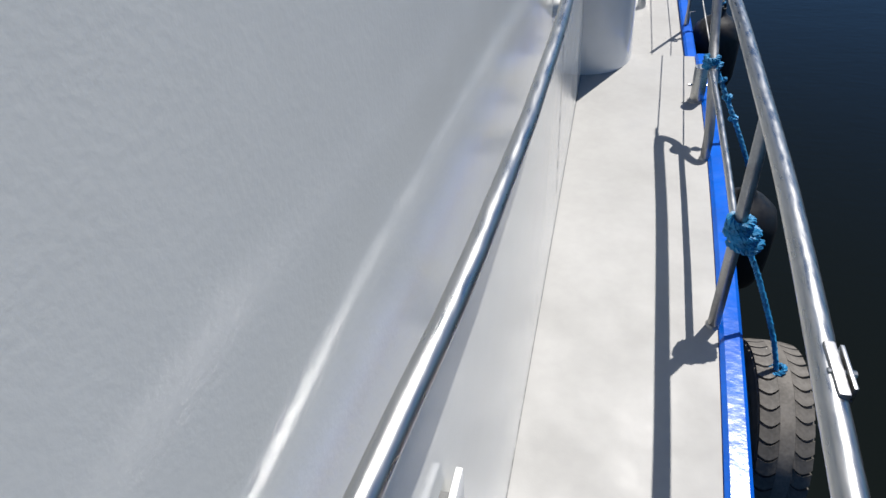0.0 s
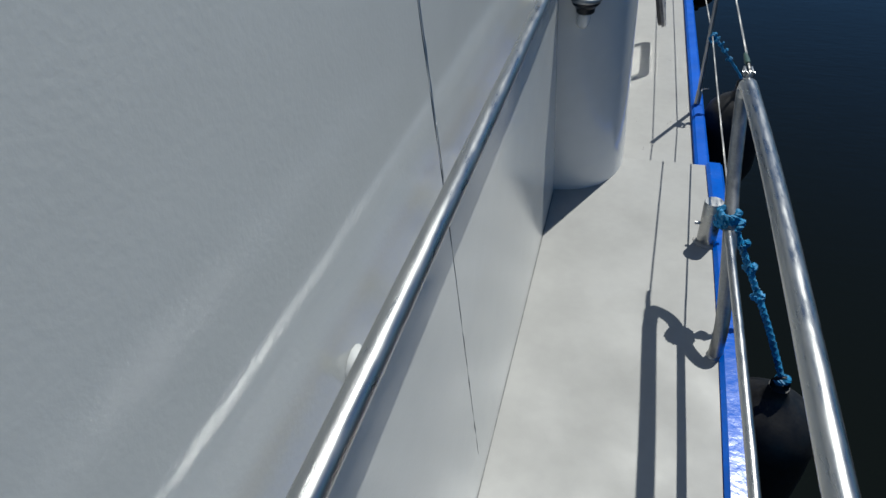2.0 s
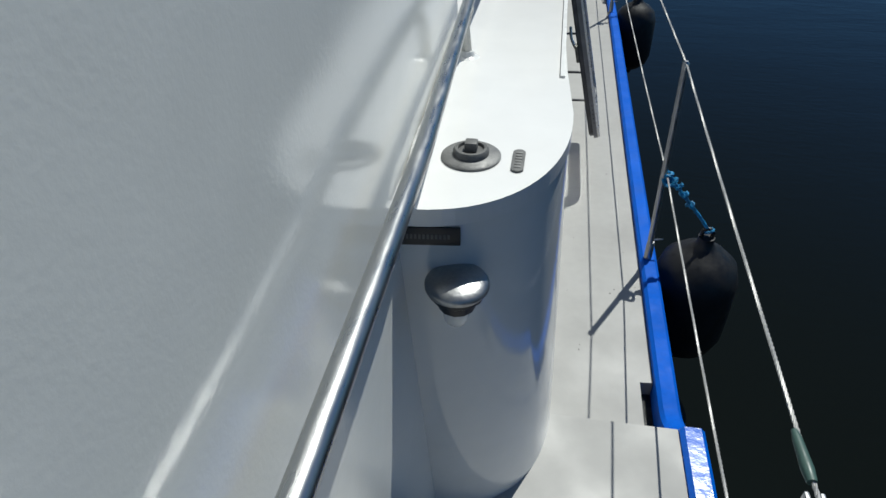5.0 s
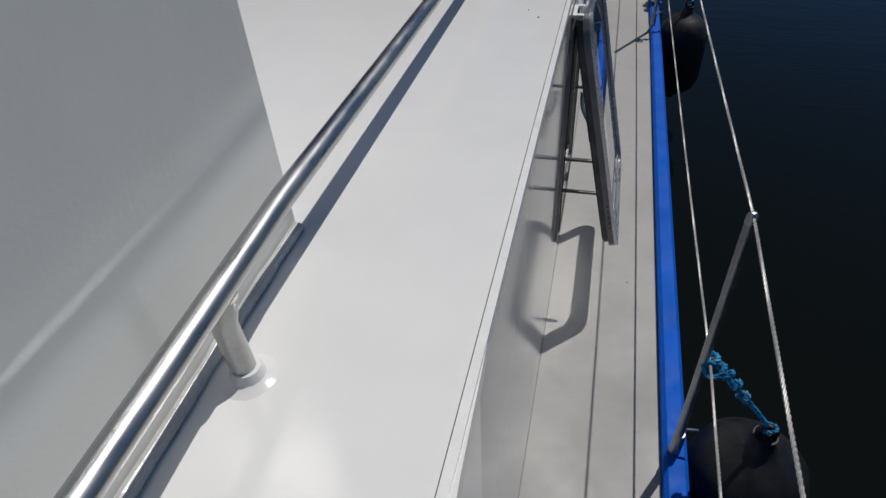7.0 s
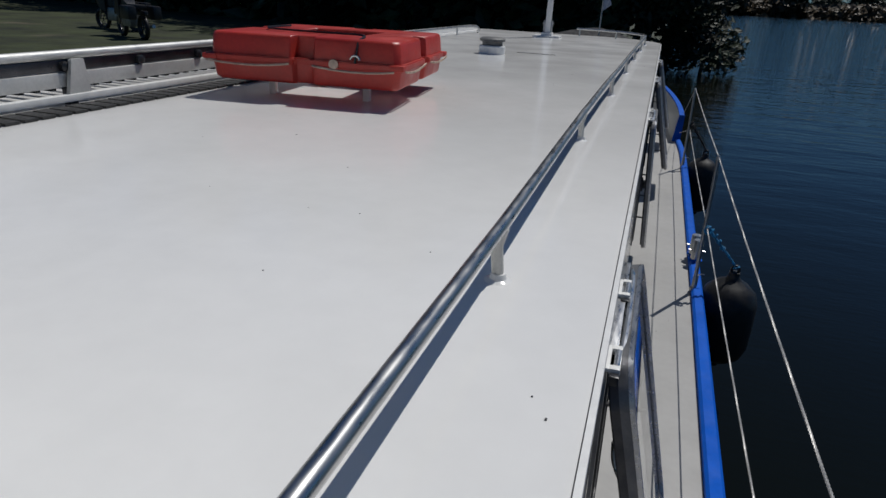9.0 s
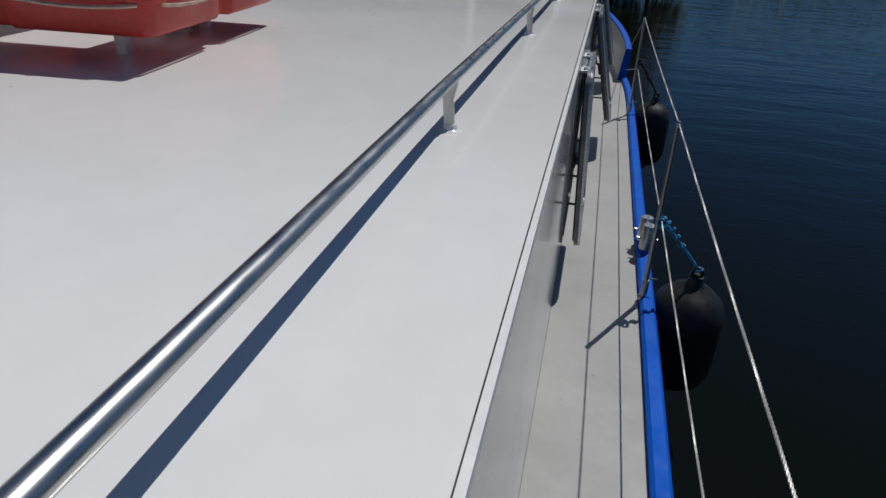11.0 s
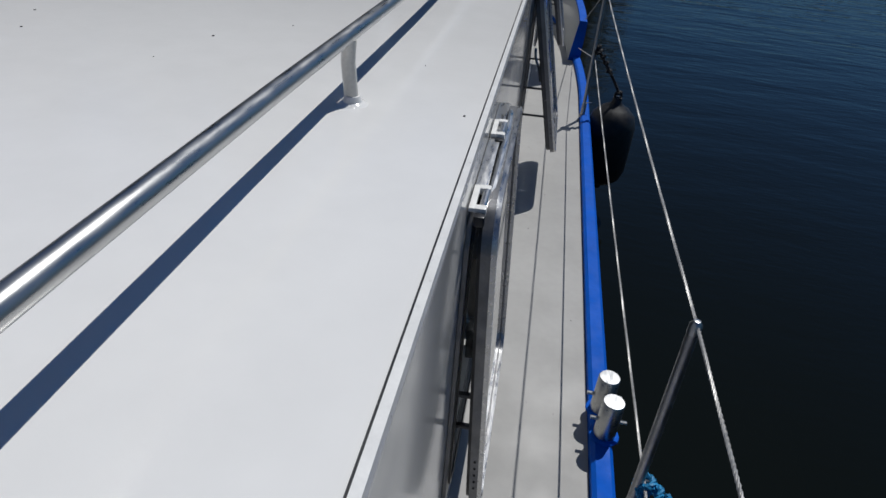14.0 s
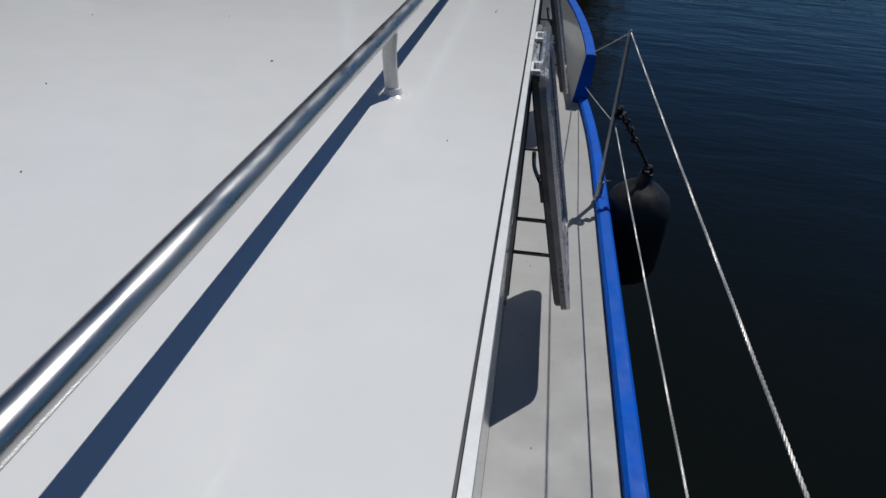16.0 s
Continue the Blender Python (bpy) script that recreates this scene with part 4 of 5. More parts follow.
def swag(a, b, drop):
    a, b = Vector(a), Vector(b)
    return [a.lerp(b, i / 10) - Vector((0, 0, drop * 4 * (i / 10) * (1 - i / 10))) for i in range(11)]


for a, b in (((-RW, -RD - 0.018, 0.165), (-0.06, -RD - 0.018, 0.17)), ((0.06, -RD - 0.018, 0.17), (RW - 0.03, -RD - 0.018, 0.165)),
             ((RW + 0.018, -RD + 0.03, 0.165), (RW + 0.018, -0.06, 0.17)), ((RW + 0.018, 0.06, 0.17), (RW + 0.018, RD, 0.165))):
    bm = bmesh.new()
    strands(bm, swag(a, b, 0.016), 0.0065, 0.03, 3, 5, 0.01)
    part("grab_line", bm, ROPE_PALE, raft, "bleached grab line")
bm = bmesh.new()
tube(bm, smooth_path([(-0.32, 0.1, 0.322), (-0.30, -0.22, 0.322), (0.10, -0.30, 0.322), (0.27, -0.36, 0.322), (0.28, -RD + 0.03, 0.30), (0.28, -RD - 0.004, 0.24), (0.275, -RD - 0.012, 0.195)], 5), 0.006, 6)
part("strap", bm, BLACK, raft)
bm = bmesh.new()
tube(bm, [(0.275 + math.cos(a) * 0.022, -RD - 0.008, 0.212 + math.sin(a) * 0.02) for a in np.linspace(0, math.pi, 10)], 0.006, 6)
part("shackle", bm, STEEL, raft)
bm = bmesh.new()
lathe(bm, [(0.016, 0), (0.024, 0), (0.024, 0.006), (0.016, 0.006)], 20, Matrix.Translation((0.17, -RD - 0.015, 0.185)) @ Matrix.Rotation(radians(90), 4, "X"))
part("badge_ring", bm, ROPE_PALE, raft)
bm = bmesh.new()
tube(bm, smooth_path([(-0.1, -0.26, 0.066), (0.0, -0.27, 0.03), (0.08, -0.26, 0.05), (0.12, -0.25, 0.066)], 5), 0.004, 6)
part("loose_lanyard", bm, ROPE_PALE, raft)

# ---- gangway stowed on the roof ----
gang = empty("gangway", (-2.36, 7.6, ROOF_Z), "aluminium boarding gangway stowed on the cabin roof", "gangway")
L0, L1 = -1.9, 2.6
bm = bmesh.new()
tube(bm, [(0, y, 0.205) for y in np.linspace(L0, L1, 8)], 0.019, 12)
part("hand_tube", bm, PALE_ALU, gang)
bm = bmesh.new()
box(bm, (-0.02, L0, 0.075), (0.02, L1, 0.135), 0.006)
part("side_beam", bm, PALE_ALU, gang)
bm = bmesh.new()
box(bm, (-0.012, L0, 0.138), (0.008, L1, 0.185), 0.004)
part("web_strip", bm, ALU_DARK, gang)
for y in np.arange(L0 + 0.2, L1, 0.42):
    bm = bmesh.new()
    lathe(bm, [(0, 0), (0.022, 0), (0.022, 0.02), (0.012, 0.026), (0, 0.026)], 14, Matrix.Translation((0.008, y, 0.158)) @ Matrix.Rotation(radians(90), 4, "Y"))
    part("roller", bm, BLACK, gang)
for y in (-1.1, 0.0, 1.15, 2.3):
    bm = bmesh.new()
    box(bm, (-0.018, y - 0.022, 0.0), (0.018, y + 0.022, 0.078), 0.003)
    part("foot", bm, ALU_DARK, gang)
bm = bmesh.new()
loft(bm, [[Vector((0.03, y, z)) for y, z in ((-0.05, 0.03), (0.07, 0.03), (0.05, 0.19), (-0.01, 0.19))], [Vector((0.05, y, z)) for y, z in ((-0.05, 0.03), (0.07, 0.03), (0.05, 0.19), (-0.01, 0.19))]])
part("hook_plate", bm, PALE_ALU, gang)
bm = bmesh.new()
box(bm, (0.02, L0, 0.020), (0.06, L1, 0.050), 0.005)
part("lower_beam", bm, PLASTIC, gang, "white lower beam")
bm = bmesh.new()
tube(bm, [(-0.38, y, 0.15) for y in (L0, L1)], 0.019, 10)
part("hand_tube", bm, PALE_ALU, gang)
bm = bmesh.new()
box(bm, (-0.40, L0, 0.05), (-0.36, L1, 0.11), 0.006)
part("side_beam", bm, PALE_ALU, gang)
rung = bmesh.new()
box(rung, (-0.36, -0.012, 0.06), (-0.02, 0.012, 0.085))
# dark bars flat on the roof, drawn for the walkway mesh and its shadow
box(rung, (0.062, -0.029, 0.002), (0.20, 0.029, 0.012))
rung_mesh = mesh_of("tread_bar", rung, MESH, False)
for k in range(60):
    ob = new("tread_bar", rung_mesh)
    ob.parent = gang
    ob.location = (0, L0 + 0.04 + k * 0.075, 0)

bm = bmesh.new()
loft(bm, [[Vector((x, y, ROOF_Z + z)) for x, z in ((-3.2, -0.02), (-3.2, 0.05), (-3.17, 0.065), (-3.06, 0.065), (-3.03, 0.05), (-3.03, -0.002))] for y in (5.5, 16.5)])
setting("roof_coaming", bm, ROOF, "low white coaming along the roof edge on the bank side", "trim", False)

# ---- fore end of the roof ----
def roof_rail(name, pts, posts, label):
    t = empty(name, (0, 0, 0), label, "roof rail")
    bm = bmesh.new()
    tube(bm, smooth_path(pts, 6), 0.016, 10)
    part("rail_tube", bm, STEEL, t)
    for x, y, z in posts:
        bm = bmesh.new()
        tube(bm, [(x, y, ROOF_Z - 0.005), (x, y, z)], 0.012, 8)
        part("rail_post", bm, STEEL, t)
    return t


roof_rail("roof_rail", [(-0.26, 15.3, 1.25), (-0.30, 15.9, 1.255), (-0.7, 16.35, 1.26), (-1.35, 16.55, 1.26)], [(-0.30, 15.9, 1.25), (-0.7, 16.35, 1.255), (-1.3, 16.53, 1.255)], "curved stainless handrail at the fore end of the roof")
roof_rail("roof_rail", [(-2.75, 9.3, 1.25), (-2.75, 12, 1.25), (-2.75, 15.2, 1.25), (-2.70, 15.3, 1.16)], [(-2.75, 9.6, 1.25), (-2.75, 11.2, 1.25), (-2.75, 12.8, 1.25), (-2.75, 14.4, 1.25)], "stainless handrail on the bank side of the roof")
mast = empty("mast", (-1.65, 15.45, ROOF_Z), "slim white mast on a stepped roof base", "mast")
bm = bmesh.new()
tube(bm, [(0, 0, 0.03), (0, 0.0, 1.2), (0, 0.0, 2.6)], [0.045, 0.040, 0.03], 14)
part("pole", bm, PLASTIC, mast)
bm = bmesh.new()
box(bm, (-0.20, -0.12, 0.0), (0.20, 0.16, 0.03), 0.008)
box(bm, (-0.08, -0.08, 0.028), (0.08, 0.08, 0.07), 0.008)
part("mast_step", bm, PLASTIC, mast)
for sx in (-1, 1):
    bm = bmesh.new()
    box(bm, (sx * 0.055 - 0.012, -0.02, 0.06), (sx * 0.055 + 0.012, 0.02, 0.24), 0.004)
    part("tabernacle_cheek", bm, STEEL_WORN, mast)
bm = bmesh.new()
tube(bm, [(-0.08, 0, 0.20), (0.08, 0, 0.20)], 0.012, 8)
part("hinge_pin", bm, STEEL_WORN, mast)
rv = empty("roof_ventilator", (-1.57, 11.8, ROOF_Z), "low round roof ventilator with a dark cowl", "vent")
bm = bmesh.new()
lathe(bm, [(0, 0), (0.13, 0), (0.13, 0.07), (0.12, 0.08), (0, 0.08)], 24)
part("base", bm, PLASTIC, rv)
bm = bmesh.new()
lathe(bm, [(0, 0.08), (0.10, 0.08), (0.10, 0.115), (0.125, 0.12), (0.125, 0.14), (0.10, 0.155), (0, 0.158)], 24)
part("cowl", bm, GREY_PLASTIC, rv)
strip = empty("roof_hatch_seam", (-1.2, 12.2, ROOF_Z), "thin dark hatch seam strip on the roof", "trim")
bm = bmesh.new()
box(bm, (-0.2, -0.015, 0), (0.2, 0.015, 0.004))
part("strip", bm, BRONZE, strip)
canvas = empty("bow_cover", (-1.2, 18.4, 0.55), "dark canvas cover on the foredeck behind the mast", "canvas cover")
bm = bmesh.new()
loft(bm, [[Vector((x * k, y * k, z)) for x, y in ((-1.2, -0.7), (1.0, -0.7), (0.8, 0.7), (-1.0, 0.7))] for z, k in ((-0.55, 1.0), (0.40, 1.0), (0.52, 0.72), (0.62, 0.40), (0.68, 0.08))])
part("canvas", bm, CANVAS, canvas)
flag = empty("flag_staff", (-1.05, 17.2, 0.6), "small pale pennant on a thin staff at the bow", "flag")
bm = bmesh.new()
tube(bm, [(0, 0, 0), (0, 0, 1.5)], 0.012, 8)
part("staff", bm, STEEL_WORN, flag)
bm = bmesh.new()
rows = []
for i in range(7):
    f = i / 6
    rows.append([Vector((0.014 + f * 0.13 + dx, 0.02 * math.sin(f * 5), z)) for dx in (0, 0.003) for z in ((0.95 + 0.1 * f, 1.42 - 0.36 * f) if dx == 0 else (1.42 - 0.36 * f, 0.95 + 0.1 * f))])
loft(bm, rows)
part("pennant", bm, material("pale_pennant_cloth", (0.22, 0.27, 0.36), 0.8, vary=0.1, scale=10), flag)
bm = bmesh.new()
prism(bm, [(edge_x(13.2) , 13.9), (0.3, 17.2), (-0.6, 19.6), (-1.6, 20.4), (-2.6, 19.6), (-3.4, 17.2), (-3.2, 16.0), (-0.2, 16.0), (-0.05, 13.9)], -0.06, -0.004)
setting("foredeck", bm, DECK, "pale foredeck at the bow", "deck", False)

# bulwark at the bow
def bulwark_x(y):
    return 0.405 - 0.075 * max(0.0, y - 14.4) ** 1.8


def bulwark_top(y):
    return 0.33 + 0.07 * (y - 14.4)


bm = bmesh.new()
ys = np.linspace(14.4, 18.0, 26)
loft(bm, [[Vector((bulwark_x(y) - 0.065, y, -0.01)), Vector((bulwark_x(y), y, bulwark_top(y))), Vector((bulwark_x(y) + 0.03, y, bulwark_top(y))), Vector((bulwark_x(y) + 0.03, y, -0.6))] for y in ys])
setting("bulwark", bm, WHITE, "white steel bulwark rising towards the bow", "bulwark")
bm = bmesh.new()
loft(bm, [[Vector((bulwark_x(y) + dx, y, bulwark_top(y) + dz)) for dx, dz in ((-0.020, 0.002), (-0.020, 0.022), (0.044, 0.022), (0.050, 0.002), (0.050, -0.12), (0.034, -0.12), (0.034, 0.002))] for y in ys])
setting("bulwark_cap", bm, BLUE, "glossy blue capping on the bulwark", "trim")
bm = bmesh.new()
loft(bm, [[Vector((x, 14.398, z)), Vector((x, 14.385, z)), Vector((x2, 14.385, z)), Vector((x2, 14.398, z))] for x, x2, z in ((0.345, 0.45, 0.0), (0.385, 0.455, 0.352))])
setting("bulwark_end", bm, BLUE, "blue painted end plate of the bulwark", "trim", False)

# ---- small wear on rail and deck ----
for y, l in ((7.25, 0.45), (8.35, 0.22)):
    bm = bmesh.new()
    x = edge_x(y) + 0.068
    box(bm, (x + 0.001, y, -0.055), (x + 0.006, y + l, -0.035), 0.001)
    tagged(part("rubbing_strip", bm, ORANGE), "faded orange scrap of strip on the blue rail", "strip")
rnd = random.Random(7)
bm = bmesh.new()
for k in range(90):
    if k < 60:
        x, y, z = rnd.uniform(-1.6, -0.02), rnd.uniform(5.6, 14), ROOF_Z
    else:
        y = rnd.uniform(5.3, 13)
        x, z = rnd.uniform(0.06, 0.40), 0.0
    s = rnd.choice((0.0007, 0.0009, 0.0012, 0.0018))
    box(bm, (x - s, y - s * rnd.uniform(0.8, 2.5), z + 0.0002), (x + s, y + s, z + 0.0015))
for x, y in ((-0.053, 6.208), (0.170, 5.414)):
    box(bm, (x - 0.0015, y - 0.002, (ROOF_Z if x < 0 else 0) + 0.0002), (x + 0.0015, y + 0.002, (ROOF_Z if x < 0 else 0) + 0.002))
tagged(part("dirt_specks", bm, BLACK, None, "", False), "tiny dark specks of grit on roof and deck", "grit", "", "stuff")

# ---- river bank and trees ----
def shore_x(y):
    return -4.2 + min(5.0, max(0, y - 22) * 0.30) + 0.4 * math.sin(y * 0.3)


def bank_z(x, y):
    return 0.10 + 0.10 * noise.noise((x * 0.15, y * 0.15, 0)) + 0.012 * (shore_x(y) - x)


bm = bmesh.new()
n = 40
xs, ys = np.linspace(-160, -4.0, n), np.linspace(-120, 420, 60)
grid = []
for y in ys:
    row = []
    for x in xs:
        xx = shore_x(y) + x + 4.0
        z = bank_z(xx, y)
        if x == xs[-1]:
            z = -0.9
        row.append(bm.verts.new((xx, y, z)))
    grid.append(row)
for a, b in zip(grid, grid[1:]):
    for i in range(n - 1):
        bm.faces.new((a[i], a[i + 1], b[i + 1], b[i]))
setting("ground", bm, GRASS, "grassy river bank with bare earth patches", "ground")


def leaf_crown(seed, radius, height, count, size, flat=1.0):
    """Many leaf clumps in lobes round a trunk, with gaps."""
    rnd = random.Random(seed)
    lobes = [(Vector((rnd.uniform(-1, 1) * radius * 0.62, rnd.uniform(-1, 1) * radius * 0.62 * flat, height * rnd.uniform(0.28, 0.9))), radius * rnd.uniform(0.30, 0.52)) for _ in range(16)]
    verts, faces = [], []
    for _ in range(count):
        c, r = rnd.choice(lobes)
        d = Vector((rnd.gauss(0, 1), rnd.gauss(0, 1), rnd.gauss(0, 0.8))).normalized() * r * rnd.uniform(0.55, 1.05)
        p = c + d
        u = Vector((rnd.gauss(0, 1), rnd.gauss(0, 1), rnd.gauss(0, 0.6))).normalized()
        v = u.orthogonal().normalized()
        s = size * rnd.uniform(0.6, 1.4)
        i = len(verts)
        verts += [p - u * s, p + v * s * 0.5, p + u * s, p - v * s * 0.5 + u.cross(v) * s * 0.2]
        faces.append((i, i + 1, i + 2, i + 3))
    return verts, faces


def tree(place, seed, radius, height, count, size, leaf, label, group, flat=1.0):
    t = empty("tree", place, label, "tree", group)
    rnd = random.Random(seed + 50)
    bm = bmesh.new()
    tube(bm, [(0, 0, -0.3), (0.05, 0, height * 0.25), (rnd.uniform(-.2, .2), rnd.uniform(-.2, .2), height * 0.6), (0, 0, height * 0.85)], [height * 0.030, height * 0.024, height * 0.015, height * 0.004], 8)
    for k in range(6):
        a, z = rnd.uniform(0, 6.28), height * rnd.uniform(0.25, 0.6)
        e = Vector((math.cos(a) * radius * 0.7, math.sin(a) * radius * 0.7 * flat, z + height * 0.22))
        tube(bm, [(0, 0, z), (e.x * 0.5, e.y * 0.5, z + height * 0.08), e], [height * 0.012, height * 0.008, height * 0.002], 6)
    part("trunk", bm, BARK, t)
    verts, faces = leaf_crown(seed, radius, height, count, size, flat)
    me = bpy.data.meshes.new("crown")
    me.from_pydata(verts, [], faces)
    me.materials.append(leaf)
    crown = new("crown", me)
    crown.parent = t
    return t


bank_a = tree((-6.5, 33, 0.1), 3, 4.2, 9.5, 5200, 0.22, LEAF, "dark leafy riverside tree on the bank", "riverside trees")
bank_b = tree((-13, 38, 0.2), 5, 4.6, 11, 5200, 0.24, LEAF, "dark leafy riverside tree on the bank", "riverside trees")
rnd = random.Random(21)
for k in range(26):
    src = bank_a if k % 2 else bank_b
    x = -3.0 - 1.9 * k + rnd.uniform(-0.6, 0.6)
    y = 33 + rnd.uniform(-2, 7) + 0.15 * k
    copy_thing(src, Matrix.Translation((x, y, 0.05)) @ Matrix.Rotation(rnd.uniform(0, 6.28), 4, "Z") @ Matrix.Scale(rnd.uniform(0.8, 1.2), 4))
tree((0.2, 33.5, -0.6), 9, 3.1, 6.5, 6000, 0.17, LEAF, "leafy tree leaning low over the water", "riverside trees")
tree((1.6, 33.0, -1.2), 12, 1.6, 3.2, 3000, 0.13, LEAF, "low bush hanging over the water", "riverside trees")
tree((-0.9, 36.5, -0.4), 15, 3.5, 14.5, 9000, 0.24, LEAF, "tall dense dark tree at the water's edge", "riverside trees")
far_a = tree((190, 535, -0.5), 9, 5.5, 8, 4500, 0.6, LEAF_WARM, "distant browning tree on the far shore", "far shore trees")
far_b = tree((235, 550, -0.5), 9, 5.5, 8, 4500, 0.6, LEAF, "distant green tree on the far shore", "far shore trees")
for k in range(26):
    src = far_a if rnd.random() < 0.5 else far_b
    f = k / 25
    x, y = 12 + 720 * f, 470 + 238 * f + rnd.uniform(-4, 8)
    copy_thing(src, Matrix.Translation((x, y, -0.6)) @ Matrix.Rotation(rnd.uniform(0, 6.28), 4, "Z") @ Matrix.Scale(rnd.uniform(1.7, 2.6), 4))


def woods(name, start, end, depth, height, count, size, mat, label, seed):
    """A belt of leaf clumps from the ground to an uneven top."""
    rnd = random.Random(seed)
    verts, faces = [], []
    a, b = Vector(start), Vector(end)
    side = (b - a).normalized().cross(Vector((0, 0, 1)))
    for _ in range(count):
        f = rnd.random()
        top = height * (0.75 + 0.35 * noise.noise((f * 9, seed, 0)) + 0.18 * noise.noise((f * 37, seed, 5)))
        p = a.lerp(b, f) + side * rnd.uniform(0, depth) + Vector((0, 0, top * rnd.random() ** 0.8))
        u = Vector((rnd.gauss(0, 1), rnd.gauss(0, 1), rnd.gauss(0, 0.7))).normalized()
        v = u.orthogonal().normalized()
        s = size * rnd.uniform(0.6, 1.5)
        i = len(verts)
        verts += [p - u * s, p + v * s * 0.6, p + u * s, p - v * s * 0.6 + u.cross(v) * s * 0.25]
        faces.append((i, i + 1, i + 2, i + 3))
    me = bpy.data.meshes.new(name)
    me.from_pydata(verts, [], faces)
    me.materials.append(mat)
    return tagged(new(name, me), label, "trees", "", "stuff")


woods("far_woods", (-100, 470, -0.6), (950, 740, -0.6), 40, 13, 30000, 2.2, LEAF_WARM, "dense belt of browning trees along the far shore", 3)
woods("far_woods", (-100, 480, -0.6), (950, 750, -0.6), 40, 13, 20000, 2.2, LEAF, "dense belt of green trees along the far shore", 4)
woods("bank_woods", (-75, 44, 0), (-1.0, 36, -0.3), 7, 12, 42000, 0.42, LEAF, "dense dark undergrowth and trees behind the bank", 5)
woods("bank_woods", (-75, 20, 0), (-60, 44, 0), 8, 13, 9000, 0.5, LEAF, "dense dark trees behind the meadow", 6)
bm = bmesh.new()
prism(bm, [(-190, 490), (0, 470), (190, 520), (820, 700), (2200, 560), (2200, 1450), (-900, 1450)], -1.0, -0.30)
setting("far_shore", bm, BARK, "low dark earth of the far river shore", "ground", False)


# ---- motorcycle on the bank ----
def wheel(parent, y):
    w = new("wheel")
    w.parent = parent
    w.location = (0, y, 0.32)
    bm = bmesh.new()
    tube(bm, [(0, 0.26 * math.cos(a), 0.26 * math.sin(a)) for a in np.linspace(0, 2 * math.pi, 28)], 0.06, 10)
    part("tyre", bm, RUBBER, w)
    bm = bmesh.new()
    tube(bm, [(0, 0.20 * math.cos(a), 0.20 * math.sin(a)) for a in np.linspace(0, 2 * math.pi, 24)], 0.02, 8)
    for k in range(6):
        a = k * math.pi / 3
        tube(bm, [(0, 0, 0), (0, 0.2 * math.cos(a), 0.2 * math.sin(a))], 0.012, 6)
    part("rim", bm, ALU_DARK, w)


bike = empty("motorcycle", (-13.6, 19.8, bank_z(-13.6, 19.8) - 0.03), "parked black motorcycle with chrome parts on the bank", "motorcycle", "parked motorcycles")
bike.rotation_euler = (0, 0, radians(64))
wheel(bike, -0.72)
wheel(bike, 0.72)
bm = bmesh.new()
loft(bm, [[Vector((sx * wd, y, z)) for sx, z in ((-1, lo), (1, lo), (1, hi), (-1, hi))] for y, wd, lo, hi in ((-0.1, 0.10, 0.72, 0.86), (0.1, 0.16, 0.70, 1.0), (0.35, 0.14, 0.72, 1.02), (0.48, 0.08, 0.78, 0.96))])
part("fuel_tank", bm, BLACK, bike)
bm = bmesh.new()
box(bm, (-0.14, -0.75, 0.76), (0.14, -0.08, 0.88), 0.03)
part("seat", bm, RUBBER, bike)
bm = bmesh.new()
box(bm, (-0.16, -0.25, 0.30), (0.16, 0.32, 0.68), 0.05)
part("engine", bm, STEEL_WORN, bike)
bm = bmesh.new()
tube(bm, [(0.1, 0.72, 0.32), (0.1, 0.52, 1.05)], 0.025, 8)
tube(bm, [(-0.1, 0.72, 0.32), (-0.1, 0.52, 1.05)], 0.025, 8)
part("fork", bm, STEEL, bike)
bm = bmesh.new()
tube(bm, [(-0.38, 0.36, 1.12), (-0.2, 0.48, 1.08), (0.2, 0.48, 1.08), (0.38, 0.36, 1.12)], 0.016, 8)
part("handlebar", bm, BLACK, bike)
bm = bmesh.new()
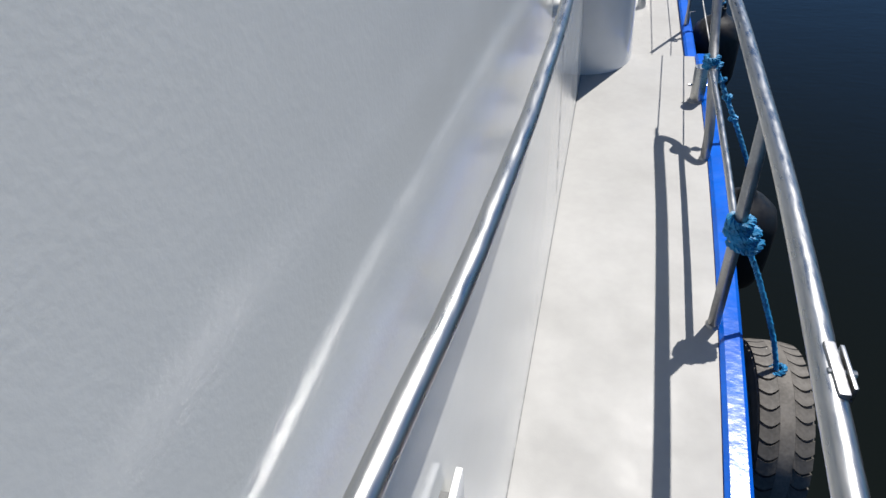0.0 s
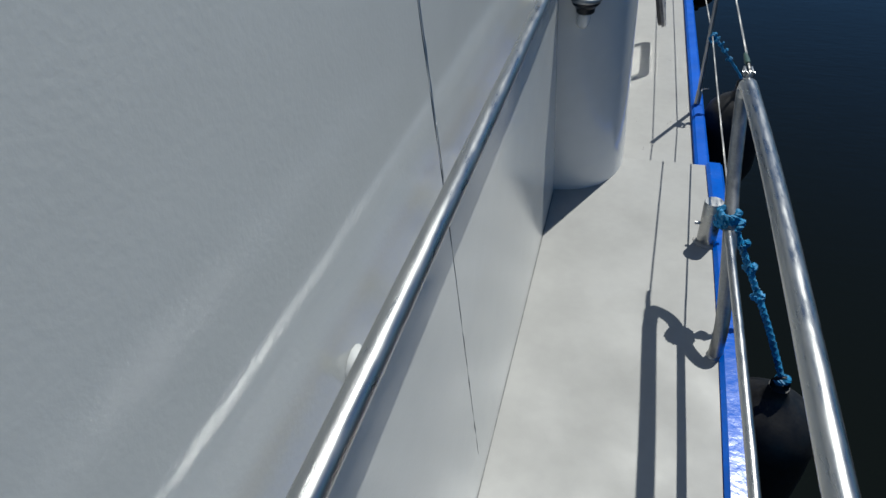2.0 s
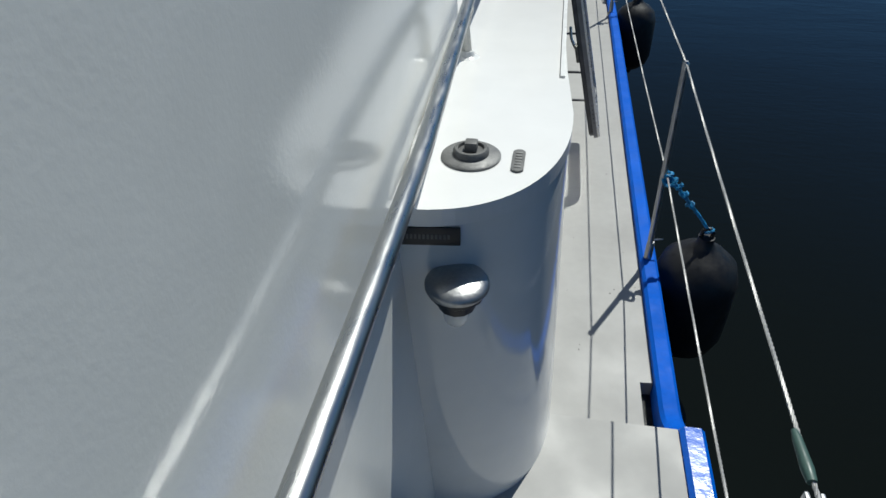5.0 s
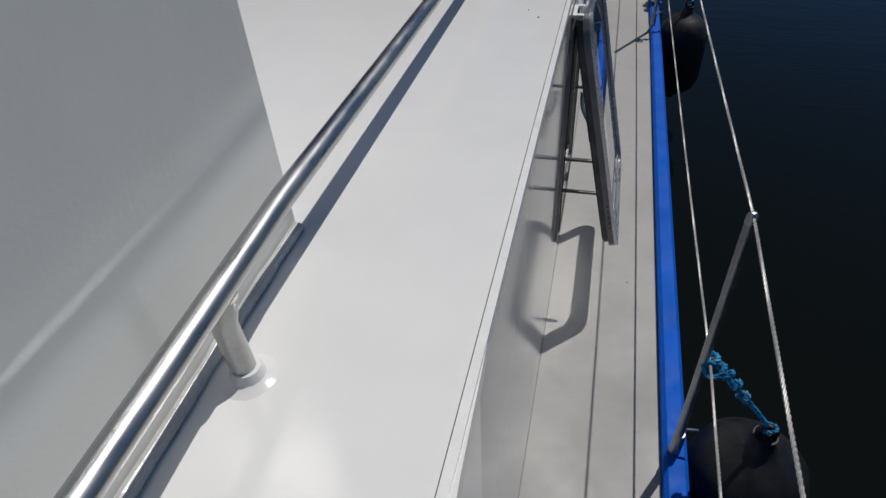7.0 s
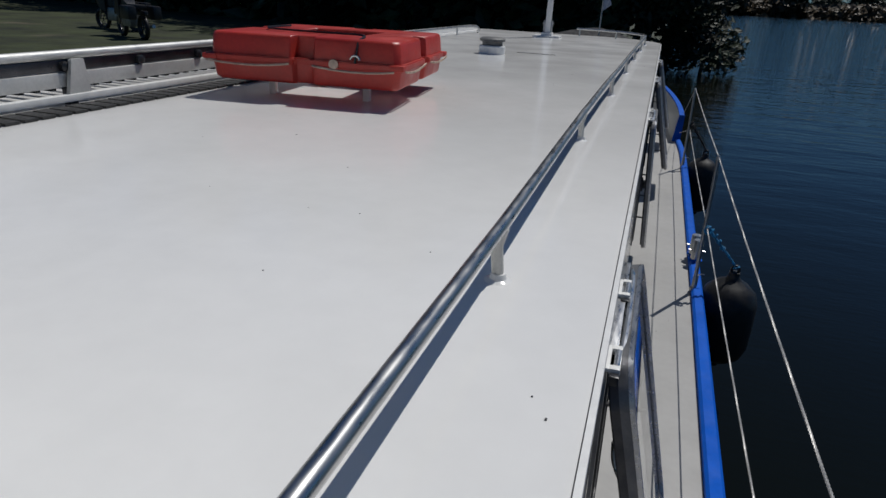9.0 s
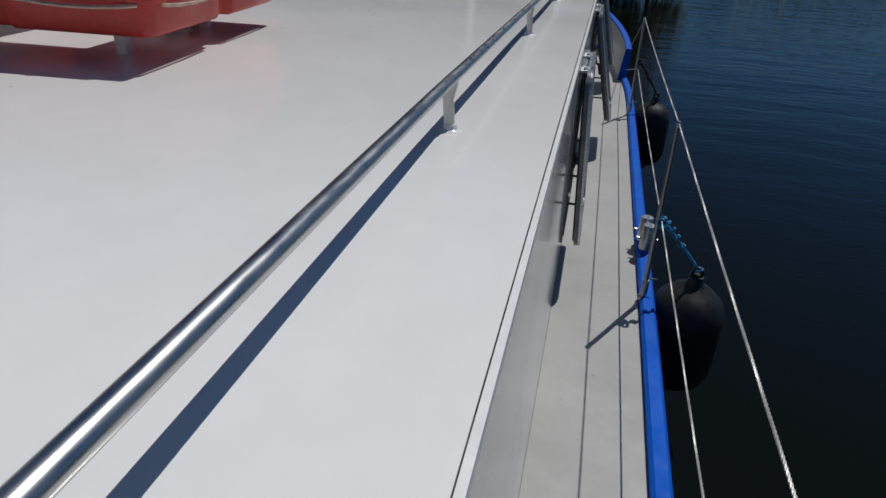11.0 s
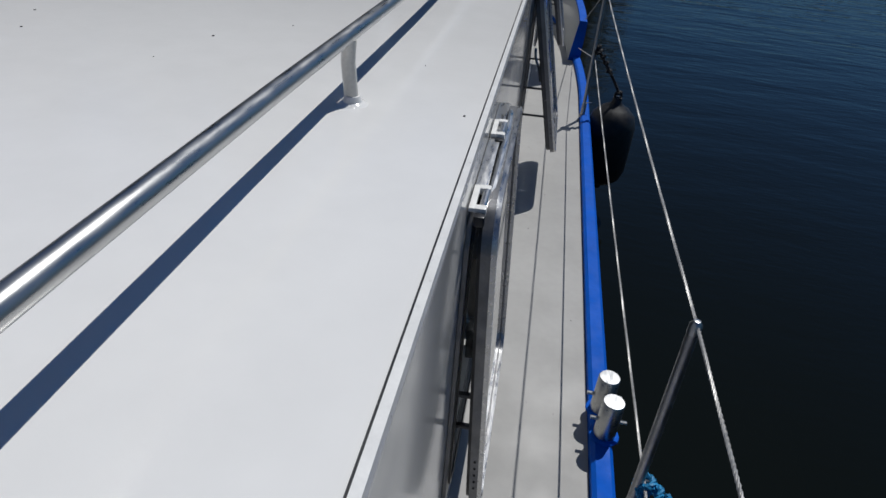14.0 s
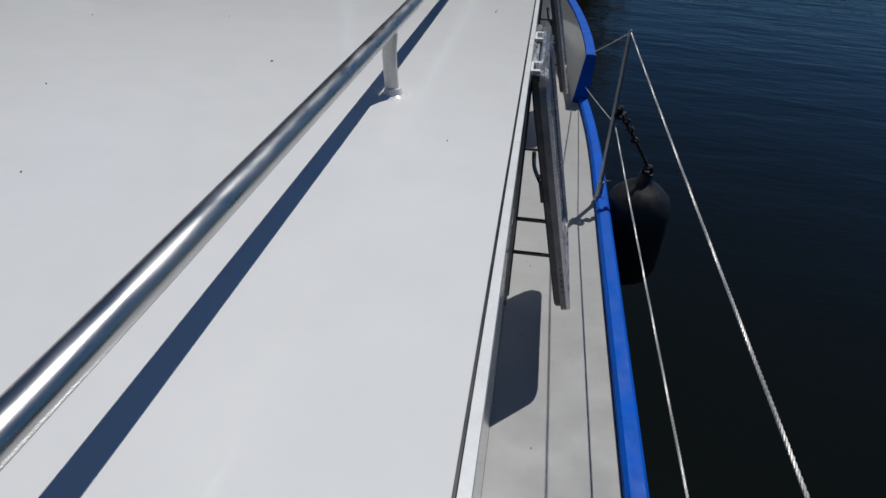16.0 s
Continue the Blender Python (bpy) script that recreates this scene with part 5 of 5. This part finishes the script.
lathe(bm, [(0, 0), (0.09, 0.02), (0.10, 0.10), (0, 0.11)], 16, Matrix.Translation((0, 0.56, 0.95)) @ Matrix.Rotation(radians(-90), 4, "X"))
part("headlight", bm, STEEL, bike)
bm = bmesh.new()
tube(bm, [(0.17, 0.2, 0.30), (0.2, -0.2, 0.28), (0.2, -0.9, 0.36)], [0.03, 0.04, 0.05], 10)
part("exhaust", bm, STEEL, bike)
bm = bmesh.new()
loft(bm, [[Vector((sx * wd, y, z)) for sx, z in ((-1, lo), (1, lo), (1, hi), (-1, hi))] for y, wd, lo, hi in ((0.30, 0.20, 0.55, 1.02), (0.52, 0.22, 0.62, 1.22), (0.72, 0.15, 0.78, 1.30), (0.86, 0.06, 0.85, 1.05))])
part("fairing", bm, BLACK, bike)
for sx in (-1, 1):
    bm = bmesh.new()
    box(bm, (sx * 0.32 - 0.11, -0.95, 0.52), (sx * 0.32 + 0.11, -0.35, 0.86), 0.05)
    part("pannier", bm, BLACK, bike)
bm = bmesh.new()
box(bm, (-0.05, -1.02, 0.62), (0.05, -0.40, 0.74), 0.03)
part("rear_mudguard", bm, BLACK, bike)
copy_thing(bike, Matrix.Translation((-15.6, 21.4, bank_z(-15.6, 21.4) - 0.03)) @ Matrix.Rotation(radians(82), 4, "Z"))

batten = empty("wall_batten", (house_x(0.91, 1.5), 1.665, 0.91), "narrow white batten on the wheelhouse wall under the handrail", "batten")
bm = bmesh.new()
box(bm, (0.016, -1.2, -0.055), (0.026, 0.0, 0.007), 0.002)
part("strip", bm, PLASTIC, batten)
for y in (-0.9, -0.35, -0.05):
    bm = bmesh.new()
    box(bm, (-0.002, y - 0.012, -0.006), (0.018, y + 0.012, 0.006), 0.001)
    part("spacer", bm, GREY_PLASTIC, batten)

bm = bmesh.new()
box(bm, (edge_x(5.0) - 0.045, STEP_Y + 0.003, -0.085), (edge_x(5.0) - 0.002, STEP_Y + 0.34, -0.06))
setting("scupper", bm, GREY_PLASTIC, "dark dirty drain slot at the foot of the deck step", "drain", False)
